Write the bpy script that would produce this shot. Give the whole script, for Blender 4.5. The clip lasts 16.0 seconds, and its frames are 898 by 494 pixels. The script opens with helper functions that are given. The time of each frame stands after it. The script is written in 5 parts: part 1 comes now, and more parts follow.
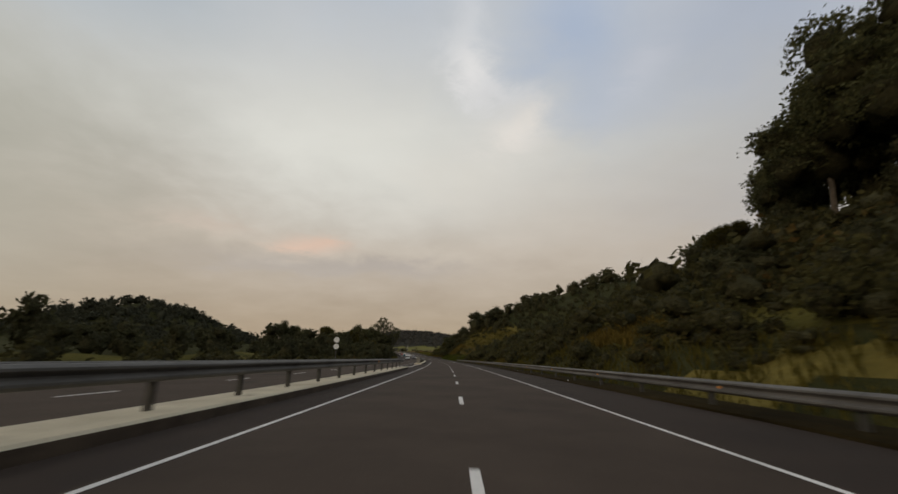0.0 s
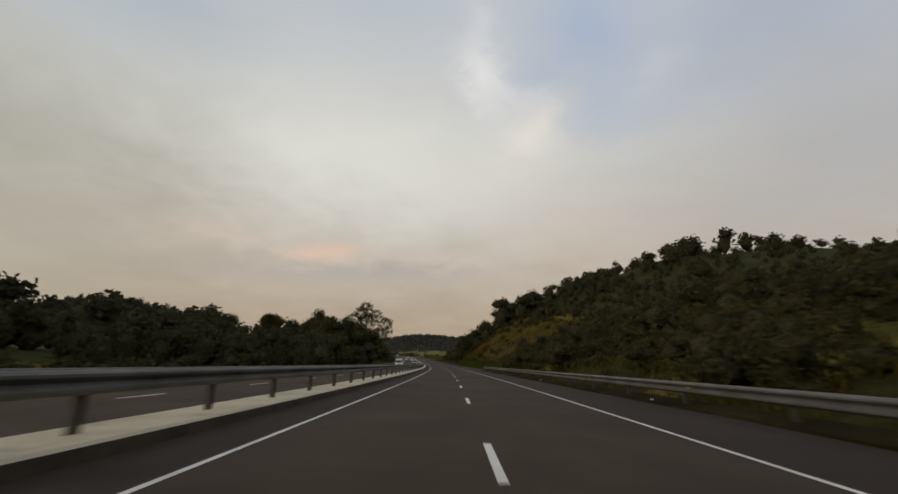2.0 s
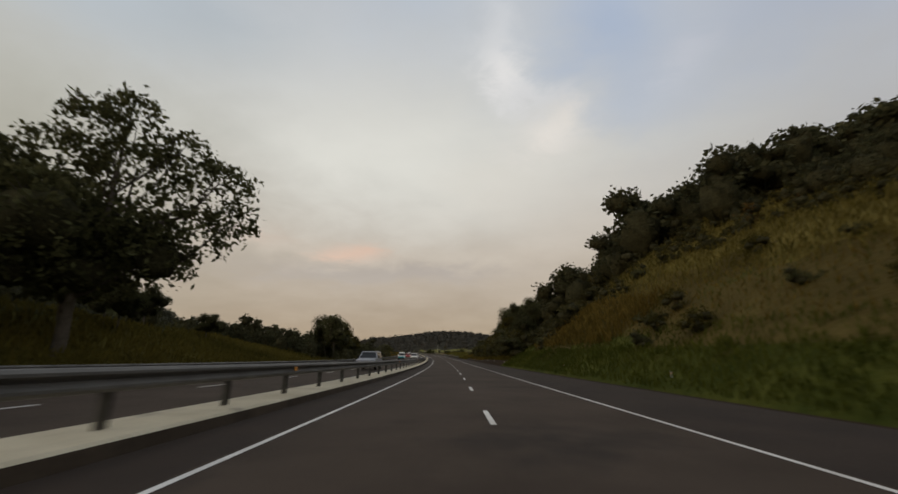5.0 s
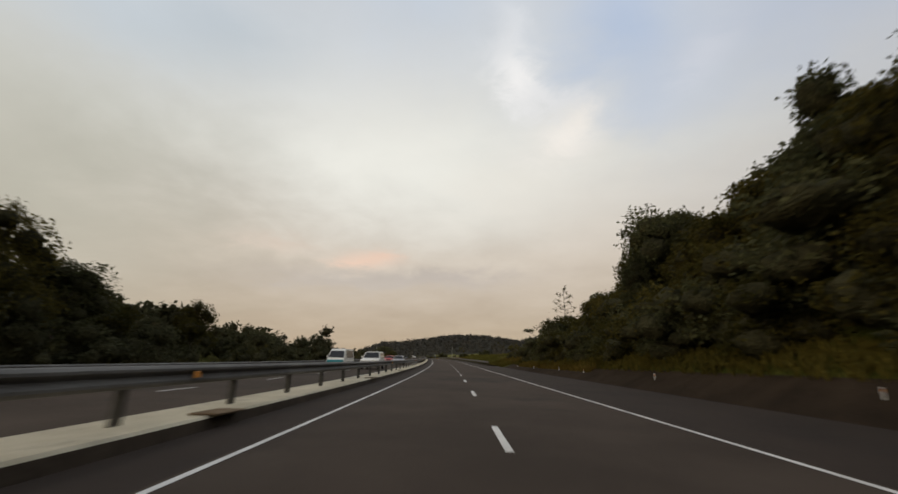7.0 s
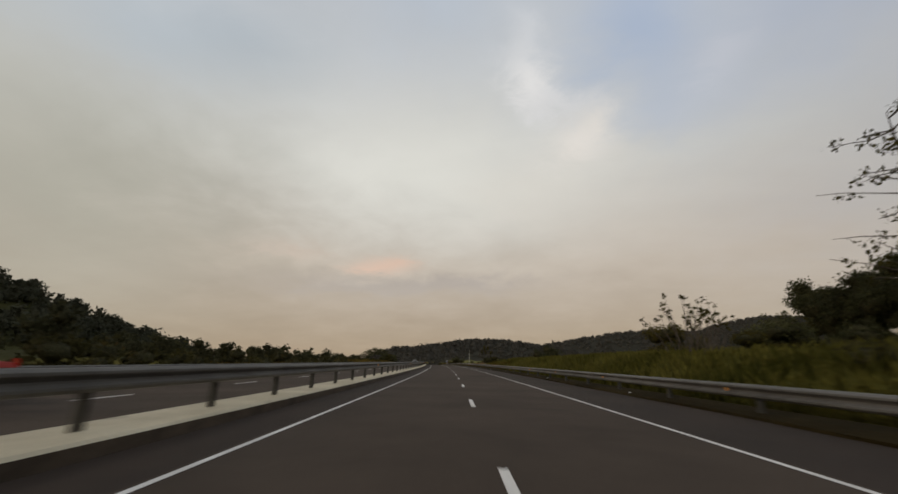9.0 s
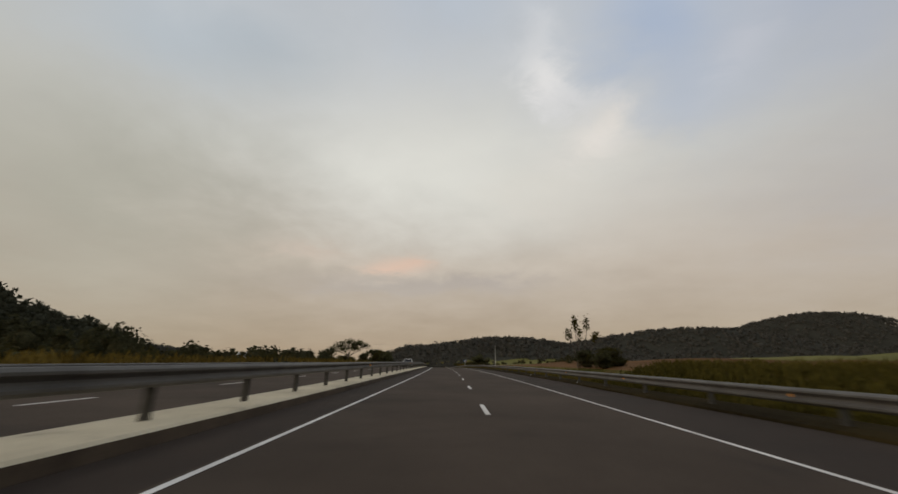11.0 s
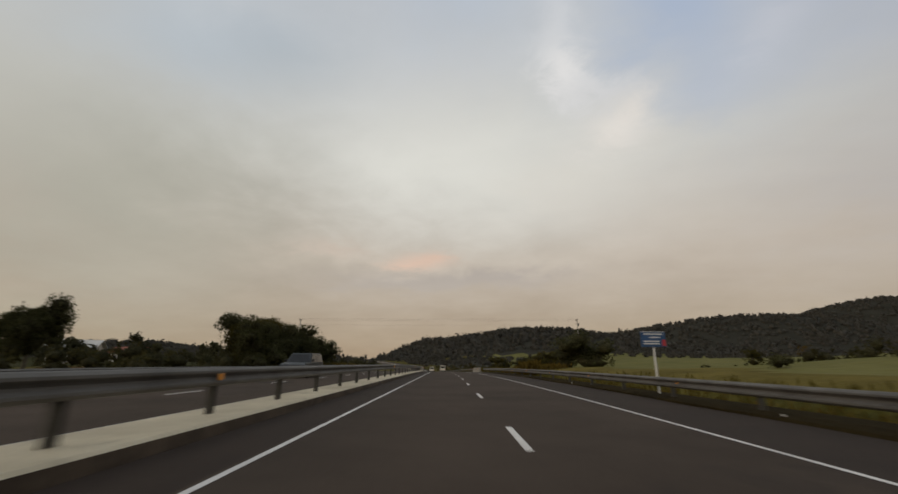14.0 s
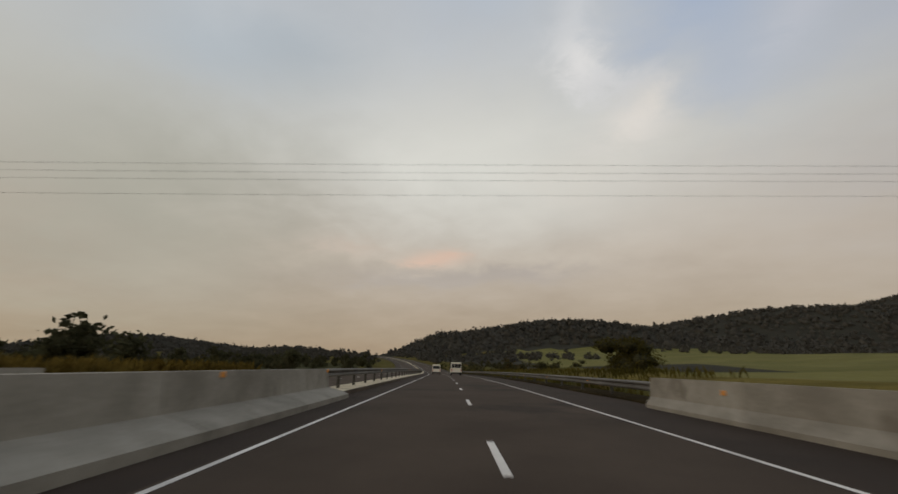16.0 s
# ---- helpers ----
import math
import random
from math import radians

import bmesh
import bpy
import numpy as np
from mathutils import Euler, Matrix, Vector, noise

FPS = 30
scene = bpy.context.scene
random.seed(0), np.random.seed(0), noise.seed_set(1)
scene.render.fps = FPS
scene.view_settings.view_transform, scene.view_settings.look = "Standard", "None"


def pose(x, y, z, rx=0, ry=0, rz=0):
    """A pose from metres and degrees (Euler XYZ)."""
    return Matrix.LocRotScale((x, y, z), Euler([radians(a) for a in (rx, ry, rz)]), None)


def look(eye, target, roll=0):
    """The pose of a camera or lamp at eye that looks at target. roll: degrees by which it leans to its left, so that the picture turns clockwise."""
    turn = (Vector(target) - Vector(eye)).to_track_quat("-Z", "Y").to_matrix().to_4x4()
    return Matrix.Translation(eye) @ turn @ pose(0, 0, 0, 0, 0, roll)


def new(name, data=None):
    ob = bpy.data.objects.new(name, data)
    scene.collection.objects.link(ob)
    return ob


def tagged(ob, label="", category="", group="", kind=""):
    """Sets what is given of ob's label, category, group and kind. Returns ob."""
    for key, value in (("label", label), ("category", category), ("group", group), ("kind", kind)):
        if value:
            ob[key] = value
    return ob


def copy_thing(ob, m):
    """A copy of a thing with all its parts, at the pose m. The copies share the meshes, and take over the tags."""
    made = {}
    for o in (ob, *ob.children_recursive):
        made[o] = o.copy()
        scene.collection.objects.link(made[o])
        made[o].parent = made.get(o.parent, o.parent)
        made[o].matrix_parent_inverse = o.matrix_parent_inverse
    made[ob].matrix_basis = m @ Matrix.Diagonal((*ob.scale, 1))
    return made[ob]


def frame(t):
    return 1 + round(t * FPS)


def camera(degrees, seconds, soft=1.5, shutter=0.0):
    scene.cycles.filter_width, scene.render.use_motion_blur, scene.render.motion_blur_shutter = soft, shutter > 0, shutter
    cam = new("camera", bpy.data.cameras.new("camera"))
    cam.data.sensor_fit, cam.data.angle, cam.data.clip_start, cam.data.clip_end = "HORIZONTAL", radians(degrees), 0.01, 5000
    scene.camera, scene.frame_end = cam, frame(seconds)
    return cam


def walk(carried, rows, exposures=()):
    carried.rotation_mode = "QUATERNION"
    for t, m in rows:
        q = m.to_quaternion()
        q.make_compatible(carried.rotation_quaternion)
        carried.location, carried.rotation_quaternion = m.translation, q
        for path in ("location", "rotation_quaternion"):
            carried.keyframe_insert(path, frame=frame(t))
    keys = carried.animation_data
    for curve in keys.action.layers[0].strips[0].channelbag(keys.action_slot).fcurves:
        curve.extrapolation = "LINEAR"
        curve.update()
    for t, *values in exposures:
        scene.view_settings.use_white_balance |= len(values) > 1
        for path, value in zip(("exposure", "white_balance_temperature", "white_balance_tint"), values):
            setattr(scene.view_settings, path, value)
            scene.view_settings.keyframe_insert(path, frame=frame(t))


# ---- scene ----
# ---------------------------------------------------------------- road line
# The road is a long left-hand curve with a gentle rise and fall. Every place
# along it is given by s (metres along), u (metres right of the lane dashes)
# and z (metres above the road).
TURN = 0.030            # degrees of left turn per metre
GRADE_S = [-400, 0, 100, 165, 260, 340, 430, 470, 525, 600, 680, 760, 860, 1150, 1500]
GRADE_D = [0, 0, -0.02, 0.15, 1.05, 1.7, 1.7, 1.45, 0.85, -0.15, -0.9, -0.2, 1.6, 2.0, 0.0]
S_TAB = np.arange(-400.0, 3001.0, 1.0)
HEAD_TAB = np.radians(TURN * np.minimum(S_TAB, 1400.0))
_gr = np.radians(np.interp(S_TAB, GRADE_S, GRADE_D))
_x = np.cumsum(-np.sin(HEAD_TAB))
_y = np.cumsum(np.cos(HEAD_TAB))
_z = np.cumsum(np.tan(_gr))
_i0 = int(np.argmin(abs(S_TAB)))
X_TAB, Y_TAB, Z_TAB = _x - _x[_i0], _y - _y[_i0], _z - _z[_i0]


def heading(s):
    return np.interp(s, S_TAB, HEAD_TAB)


def grade(s):
    return math.degrees(np.interp(s, S_TAB, _gr))


def on_road(s, u, z=0.0):
    """World place of road coordinates (numbers or arrays)."""
    h = heading(s)
    x = np.interp(s, S_TAB, X_TAB) + u * np.cos(h)
    y = np.interp(s, S_TAB, Y_TAB) + u * np.sin(h)
    return x, y, np.interp(s, S_TAB, Z_TAB) + z


# ---------------------------------------------------------------- camera
EYE = 1.11
PATH = [
    (0.0, 0.00, -0.22, 1.05, 15.32, 0.95),
    (0.5, 17.60, -0.32, 1.20, 15.85, 0.82),
    (1.0, 35.76, -0.42, 1.15, 15.58, 0.99),
    (1.5, 53.99, -0.50, 1.01, 15.70, 0.87),
    (2.0, 72.42, -0.50, 0.89, 16.05, 0.82),
    (2.5, 91.03, -0.51, 0.81, 15.39, 1.04),
    (3.0, 109.71, -0.43, 1.10, 15.31, 0.84),
    (3.5, 128.06, -0.51, 1.03, 15.95, 0.77),
    (4.0, 146.61, -0.58, 1.40, 15.88, 0.68),
    (4.5, 165.46, -0.72, 1.06, 15.59, 0.66),
    (5.0, 184.41, -0.71, 1.05, 15.59, 0.69),
    (5.5, 203.44, -0.71, 1.04, 15.59, 0.71),
    (6.0, 222.54, -0.71, 1.03, 15.59, 0.74),
    (6.5, 241.69, -0.71, 1.02, 15.59, 0.76),
    (7.0, 260.86, -0.71, 1.02, 15.59, 0.78),
    (7.5, 280.15, -0.73, 0.82, 15.60, 0.88),
    (8.0, 299.67, -0.63, 0.95, 15.55, 0.78),
    (8.5, 318.93, -0.59, 0.77, 15.18, 1.09),
    (9.0, 337.91, -0.54, 0.93, 15.73, 0.83),
    (9.5, 357.01, -0.59, 0.94, 15.70, 0.87),
    (10.0, 376.02, -0.65, 0.96, 15.68, 0.92),
    (10.5, 394.94, -0.71, 0.98, 15.65, 0.97),
    (11.0, 413.76, -0.77, 0.99, 15.63, 1.02),
    (11.5, 432.49, -0.83, 1.01, 15.60, 1.07),
    (12.0, 450.79, -0.89, 1.10, 15.65, 0.62),
    (12.5, 468.89, -1.02, 0.86, 15.98, 0.53),
    (13.0, 486.99, -1.09, 1.03, 15.77, 0.41),
    (13.5, 505.81, -1.10, 0.68, 16.08, 0.34),
    (14.0, 524.59, -1.03, 0.58, 15.75, 0.60),
    (14.5, 543.23, -0.89, 0.58, 15.93, 0.54),
    (15.0, 562.31, -0.76, 0.91, 15.91, 0.61),
    (15.5, 581.23, -0.71, 1.03, 15.30, 1.01),
    (16.0, 599.87, -0.61, 0.61, 16.30, 0.80),
]
cam = camera(95.67, 16.0, soft=1.6, shutter=0.16)
rows = []
for t, s, u, yaw, pitch, roll in PATH:
    x, y, z = on_road(s, u, EYE)
    rows.append((t, pose(x, y, z, 0, 0, math.degrees(heading(s)) + yaw)
                @ pose(0, 0, 0, 90 + pitch + grade(s), 0, 0) @ pose(0, 0, 0, 0, 0, roll)))
walk(cam, rows, [(0.0, 0.0), (4.7, 0.0), (6.8, 0.25), (7.6, 0.24), (8.0, 0.06), (8.5, 0.0), (9.2, 0.0), (13.5, 0.0), (16.0, -0.06)])

# ---------------------------------------------------------------- sky and light
SUN_EL, SUN_AZ = 9.0, 235.0      # low sun behind the camera, veiled by cloud
world = bpy.data.worlds.new("dusk_sky")
scene.world = world
world.use_nodes = True
wt = world.node_tree
wt.nodes.clear()


def node(tree, kind, **values):
    n = tree.nodes.new(kind)
    for key, value in values.items():
        n.inputs[int(key[1:]) if key[0] == "i" and key[1:].isdigit() else key].default_value = value
    return n


def math_node(tree, op, a, b=None, c=None):
    n = tree.nodes.new("ShaderNodeMath")
    n.operation = op
    for k, v in enumerate((a, b, c)):
        if v is None:
            continue
        if isinstance(v, (int, float)):
            n.inputs[k].default_value = v
        else:
            tree.links.new(v, n.inputs[k])
    return n.outputs[0]


def ramp_node(tree, fac, stops):
    n = tree.nodes.new("ShaderNodeValToRGB")
    els = n.color_ramp.elements
    while len(els) < len(stops):
        els.new(0.5)
    for e, (p, c) in zip(els, stops):
        e.position, e.color = p, (*c, 1)
    tree.links.new(fac, n.inputs[0])
    return n.outputs[0]


def mix_node(tree, fac, a, b, mode="MIX"):
    n = tree.nodes.new("ShaderNodeMix")
    n.data_type, n.blend_type = "RGBA", mode
    for k, v in ((0, fac), (6, a), (7, b)):
        if isinstance(v, (int, float)):
            n.inputs[k].default_value = v
        elif isinstance(v, tuple):
            n.inputs[k].default_value = (*v, 1)
        else:
            tree.links.new(v, n.inputs[k])
    return n.outputs[2]


def build_sky():
    t = wt
    coord = t.nodes.new("ShaderNodeTexCoord")
    sep = t.nodes.new("ShaderNodeSeparateXYZ")
    t.links.new(coord.outputs["Generated"], sep.inputs[0])
    vx, vy, vz = sep.outputs
    # cloud texture seen on a flat ceiling, so that it crowds towards the horizon
    up = math_node(t, "ADD", math_node(t, "MAXIMUM", vz, 0.0), 0.22)
    comb = t.nodes.new("ShaderNodeCombineXYZ")
    t.links.new(math_node(t, "DIVIDE", vx, up), comb.inputs[0])
    t.links.new(math_node(t, "DIVIDE", vy, up), comb.inputs[1])
    big = node(t, "ShaderNodeTexNoise", Scale=1.1, Detail=5.0, Roughness=0.55)
    fine = node(t, "ShaderNodeTexNoise", Scale=3.0, Detail=5.0, Roughness=0.55, Distortion=0.25)
    t.links.new(comb.outputs[0], big.inputs["Vector"])
    t.links.new(comb.outputs[0], fine.inputs["Vector"])
    # ragged edges of the small cumulus puffs, and thin drawn-out streaks
    rag = node(t, "ShaderNodeTexNoise", Scale=7.5, Detail=6.0, Roughness=0.62, Distortion=0.5)
    t.links.new(comb.outputs[0], rag.inputs["Vector"])
    drawn = t.nodes.new("ShaderNodeMapping")
    drawn.inputs["Rotation"].default_value = (0, 0, radians(32))
    drawn.inputs["Scale"].default_value = (1.3, 4.5, 1.0)
    t.links.new(comb.outputs[0], drawn.inputs["Vector"])
    streak = node(t, "ShaderNodeTexNoise", Scale=1.2, Detail=4.0, Roughness=0.5)
    t.links.new(drawn.outputs[0], streak.inputs["Vector"])
    wob3 = math_node(t, "SUBTRACT", rag.outputs[0], 0.5)
    wob4 = math_node(t, "SUBTRACT", streak.outputs[0], 0.5)
    wob = math_node(t, "SUBTRACT", fine.outputs[0], 0.5)
    wob2 = math_node(t, "SUBTRACT", big.outputs[0], 0.5)
    az = math_node(t, "MULTIPLY", math_node(t, "ARCTAN2", vx, vy), 57.2958)
    el = math_node(t, "MULTIPLY", math_node(t, "ARCSINE", vz), 57.2958)
    az_wide = math_node(t, "MULTIPLY_ADD", wob, 22.0, az)
    el_wide = math_node(t, "MULTIPLY_ADD", wob, 10.0, el)
    az_puff = math_node(t, "MULTIPLY_ADD", wob3, 9.0, math_node(t, "MULTIPLY_ADD", wob, 12.0, az))
    el_puff = math_node(t, "MULTIPLY_ADD", wob3, 7.0, math_node(t, "MULTIPLY_ADD", wob, 5.0, el))
    el_band = math_node(t, "MULTIPLY_ADD", wob3, 2.2, math_node(t, "MULTIPLY_ADD", wob, 5.0, el))

    def blob(a, e, sa, se, tilt=0.0):
        low, puff = e < 17 and se < 2, sa < 6
        da = math_node(t, "SUBTRACT", az_puff if puff or low else az_wide, a)
        de = math_node(t, "MULTIPLY_ADD", da, -tilt, math_node(t, "SUBTRACT", el_band if low else el_puff if puff else el_wide, e))
        qa = math_node(t, "POWER", math_node(t, "ABSOLUTE", math_node(t, "DIVIDE", da, sa)), 2.0)
        qe = math_node(t, "POWER", math_node(t, "ABSOLUTE", math_node(t, "DIVIDE", de, se)), 2.0)
        return math_node(t, "EXPONENT", math_node(t, "MULTIPLY", math_node(t, "ADD", qa, qe), -1.0))

    e01 = math_node(t, "MULTIPLY_ADD", wob2, 0.10, math_node(t, "DIVIDE", el, 90.0))
    veil = ramp_node(t, e01, [(0.0, (0.380, 0.282, 0.194)), (0.06, (0.440, 0.342, 0.250)), (0.16, (0.540, 0.455, 0.366)),
                              (0.30, (0.60, 0.59, 0.55)), (0.46, (0.56, 0.58, 0.60)), (1.0, (0.42, 0.48, 0.58))])
    col = veil
    BLOBS = [
        # azimuth, elevation, widths, tilt, amount, colour
        (-16.0, 27.0, 25.0, 11.0, 0.0, 0.80, (0.80, 0.785, 0.715)),
        (12.0, 22.0, 12.0, 8.0, 0.0, 0.22, (0.74, 0.68, 0.60)),
        (50.0, 24.0, 22.0, 14.0, 0.0, 0.70, (0.43, 0.425, 0.435)),
        (-58.0, 18.0, 20.0, 14.0, 0.0, 0.72, (0.40, 0.388, 0.315)),
        (19.0, 42.0, 10.0, 7.5, 0.0, 0.75, (0.38, 0.465, 0.62)),
        (22.0, 33.5, 8.0, 3.5, 0.0, 0.40, (0.44, 0.50, 0.61)),
        (44.0, 38.0, 18.0, 8.0, 0.0, 0.70, (0.385, 0.435, 0.54)),
        (-49.0, 38.0, 17.0, 5.5, 0.12, 0.52, (0.40, 0.470, 0.535)),
        (-14.0, 49.0, 14.0, 5.5, 0.0, 0.60, (0.50, 0.56, 0.64)),
        (1.0, 44.5, 3.8, 2.4, -0.2, 0.42, (0.72, 0.73, 0.75)),
        (2.8, 39.0, 4.2, 3.0, -0.4, 0.80, (0.84, 0.82, 0.80)),
        (6.5, 35.5, 4.4, 2.0, -0.3, 0.55, (0.72, 0.71, 0.71)),
        (8.8, 30.4, 4.6, 2.8, 0.1, 0.80, (0.83, 0.775, 0.71)),
        (29.0, 36.5, 3.6, 2.2, 0.2, 0.35, (0.62, 0.62, 0.66)),
        (0.0, 25.0, 9.0, 4.0, 0.1, 0.35, (0.72, 0.67, 0.59)),
        (-22.0, 11.6, 14.0, 1.5, 0.03, 0.55, (0.43, 0.38, 0.345)),
        (-8.0, 12.2, 9.0, 1.2, 0.02, 0.42, (0.42, 0.37, 0.345)),
        (-20.3, 14.4, 4.2, 0.9, 0.06, 0.75, (0.78, 0.54, 0.41)),
        (-33.0, 15.6, 5.0, 1.2, 0.0, 0.40, (0.66, 0.52, 0.42)),
    ]
    for a, e, sa, se, tilt, amount, c in BLOBS:
        col = mix_node(t, math_node(t, "MULTIPLY", blob(a, e, sa, se, tilt), amount), col, c)
    # soft mottling of the cloud sheet
    mott = math_node(t, "MULTIPLY_ADD", wob, 0.13, 1.0)
    mott = math_node(t, "MULTIPLY_ADD", wob2, 0.16, mott)
    mott = math_node(t, "MULTIPLY_ADD", wob4, 0.07, mott)
    mott = math_node(t, "MULTIPLY_ADD", wob3, 0.03, mott)
    gray = t.nodes.new("ShaderNodeCombineColor")
    for k in range(3):
        t.links.new(mott, gray.inputs[k])
    col = mix_node(t, 1.0, col, gray.outputs[0], "MULTIPLY")
    sky = t.nodes.new("ShaderNodeTexSky")
    sky.sky_type, sky.sun_disc = "NISHITA", False
    sky.sun_elevation, sky.sun_rotation = radians(SUN_EL), radians(SUN_AZ)
    clear = mix_node(t, 1.0, sky.outputs[0], (0.10, 0.10, 0.10), "MULTIPLY")
    full = mix_node(t, 0.90, clear, col)
    bg = t.nodes.new("ShaderNodeBackground")
    bg.inputs[1].default_value = 1.02
    t.links.new(full, bg.inputs[0])
    out = t.nodes.new("ShaderNodeOutputWorld")
    t.links.new(bg.outputs[0], out.inputs[0])


build_sky()
sun = new("sun", bpy.data.lights.new("sun", "SUN"))
sun.data.energy, sun.data.angle, sun.data.color = 0.62, radians(14), (1.0, 0.80, 0.58)
_a, _e = radians(SUN_AZ), radians(SUN_EL + 10)
sun.matrix_world = look((0, 0, 60), (-math.sin(_a) * math.cos(_e) * 50, -math.cos(_a) * math.cos(_e) * 50, 60 - math.sin(_e) * 50))

# ---------------------------------------------------------------- materials
def material(name, dark, light, scale=6.0, rough=0.85, fine=40.0, bump=0.25, bump_dist=0.02,
             metal=0.0, spot=None, vary=0.0, spec=0.3):
    """Base colour wandering between two tones at two scales, with bump. spot: (colour, scale, threshold) for patches."""
    m = bpy.data.materials.new(name)
    m.use_nodes = True
    t = m.node_tree
    b = t.nodes["Principled BSDF"]
    b.inputs["Roughness"].default_value = rough
    b.inputs["Metallic"].default_value = metal
    b.inputs["Specular IOR Level"].default_value = spec
    co = t.nodes.new("ShaderNodeTexCoord")
    n1 = node(t, "ShaderNodeTexNoise", Scale=1.0 / scale, Detail=4.0, Roughness=0.6)
    n2 = node(t, "ShaderNodeTexNoise", Scale=fine, Detail=3.0, Roughness=0.6)
    for n in (n1, n2):
        t.links.new(co.outputs["Object"], n.inputs["Vector"])
    f = math_node(t, "MULTIPLY_ADD", math_node(t, "SUBTRACT", n1.outputs[0], 0.5), 2.2, 0.5)
    f = math_node(t, "MULTIPLY_ADD", math_node(t, "SUBTRACT", n2.outputs[0], 0.5), 1.1, f)
    if vary:
        oi = t.nodes.new("ShaderNodeObjectInfo")
        f = math_node(t, "MULTIPLY_ADD", math_node(t, "SUBTRACT", oi.outputs["Random"], 0.5), vary, f)
    c = ramp_node(t, f, [(0.0, dark), (1.0, light)])
    if spot:
        n3 = node(t, "ShaderNodeTexNoise", Scale=1.0 / spot[1], Detail=5.0, Roughness=0.65)
        t.links.new(co.outputs["Object"], n3.inputs["Vector"])
        g = math_node(t, "MULTIPLY", math_node(t, "SUBTRACT", n3.outputs[0], spot[2]), 9.0)
        n = t.nodes.new("ShaderNodeClamp")
        t.links.new(g, n.inputs[0])
        c = mix_node(t, n.outputs[0], c, spot[0])
    t.links.new(c, b.inputs["Base Color"])
    if bump:
        bm_ = node(t, "ShaderNodeBump", Strength=bump, Distance=bump_dist)
        t.links.new(n2.outputs[0], bm_.inputs["Height"])
        t.links.new(bm_.outputs[0], b.inputs["Normal"])
    return m


def leaf_material(name, dark, light, vary=0.7, scale=1.2, leaf_vary=0.45, fine=4.5, bump_dist=0.35, spot=None, through_leaf=0.35):
    m = material(name, dark, light, scale=scale, rough=0.8, fine=fine, bump=1.0, bump_dist=bump_dist, vary=vary, spec=0.04, spot=spot)
    t = m.node_tree
    b = t.nodes["Principled BSDF"]
    geo = t.nodes.new("ShaderNodeNewGeometry")
    link = b.inputs["Base Color"].links[0].from_socket
    k = math_node(t, "MULTIPLY_ADD", geo.outputs["Random Per Island"], leaf_vary, 1.0 - leaf_vary / 2)
    g = t.nodes.new("ShaderNodeCombineColor")
    for i in range(3):
        t.links.new(k, g.inputs[i])
    colour = mix_node(t, 1.0, link, g.outputs[0], "MULTIPLY")
    t.links.new(colour, b.inputs["Base Color"])
    # thin leaves let part of the light through
    thin, both = t.nodes.new("ShaderNodeBsdfTranslucent"), t.nodes.new("ShaderNodeMixShader")
    both.inputs[0].default_value = through_leaf
    t.links.new(colour, thin.inputs["Color"])
    t.links.new(b.outputs[0], both.inputs[1])
    t.links.new(thin.outputs[0], both.inputs[2])
    t.links.new(both.outputs[0], t.nodes["Material Output"].inputs["Surface"])
    return m


M_ASPHALT = material("asphalt", (0.045, 0.0338, 0.0258), (0.074, 0.0562, 0.0430), scale=3.0, fine=30, bump=0.4, rough=0.85, spec=0.08,
                     spot=((0.032, 0.0262, 0.0220), 7.0, 0.58))
M_SHOULDER = material("shoulder_asphalt", (0.018, 0.0112, 0.0072), (0.034, 0.0218, 0.0146), scale=2.0, fine=25, bump=0.5, rough=0.95)
M_LINE = material("road_paint", (0.50, 0.48, 0.45), (0.75, 0.73, 0.69), scale=1.0, fine=18, bump=0.2, rough=0.7,
                  spot=((0.22, 0.20, 0.18), 0.35, 0.66))
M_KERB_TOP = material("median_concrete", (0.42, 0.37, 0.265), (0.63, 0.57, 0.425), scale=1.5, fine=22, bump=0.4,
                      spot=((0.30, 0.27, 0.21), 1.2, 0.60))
# stained kerb sides; their shade is put into the dark colour too
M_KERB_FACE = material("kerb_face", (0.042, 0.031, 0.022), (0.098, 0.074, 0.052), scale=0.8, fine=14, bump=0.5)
M_CONCRETE = material("barrier_concrete", (0.175, 0.162, 0.134), (0.30, 0.283, 0.242), scale=0.9, fine=16, bump=0.4,
                      spot=((0.165, 0.148, 0.120), 1.1, 0.58), vary=0.35)
M_STEEL = material("galvanised_steel", (0.076, 0.072, 0.066), (0.152, 0.146, 0.135), scale=1.2, fine=20, bump=0.1, rough=0.66, metal=0.25, spec=0.35)
M_POST = material("post_steel", (0.05, 0.048, 0.042), (0.10, 0.097, 0.088), scale=0.6, fine=20, bump=0.2, rough=0.6, metal=0.4)
M_GRASS = material("grass_ground", (0.032, 0.034, 0.007), (0.120, 0.100, 0.022), scale=11.0, fine=1.6, bump=0.8, bump_dist=0.3, rough=1.0,
                   spot=((0.095, 0.050, 0.018), 14.0, 0.56), spec=0.05)
M_LEAF = leaf_material("leaf_green", (0.056, 0.058, 0.028), (0.106, 0.106, 0.046))
M_LEAF2 = leaf_material("leaf_olive", (0.042, 0.040, 0.010), (0.108, 0.090, 0.024))
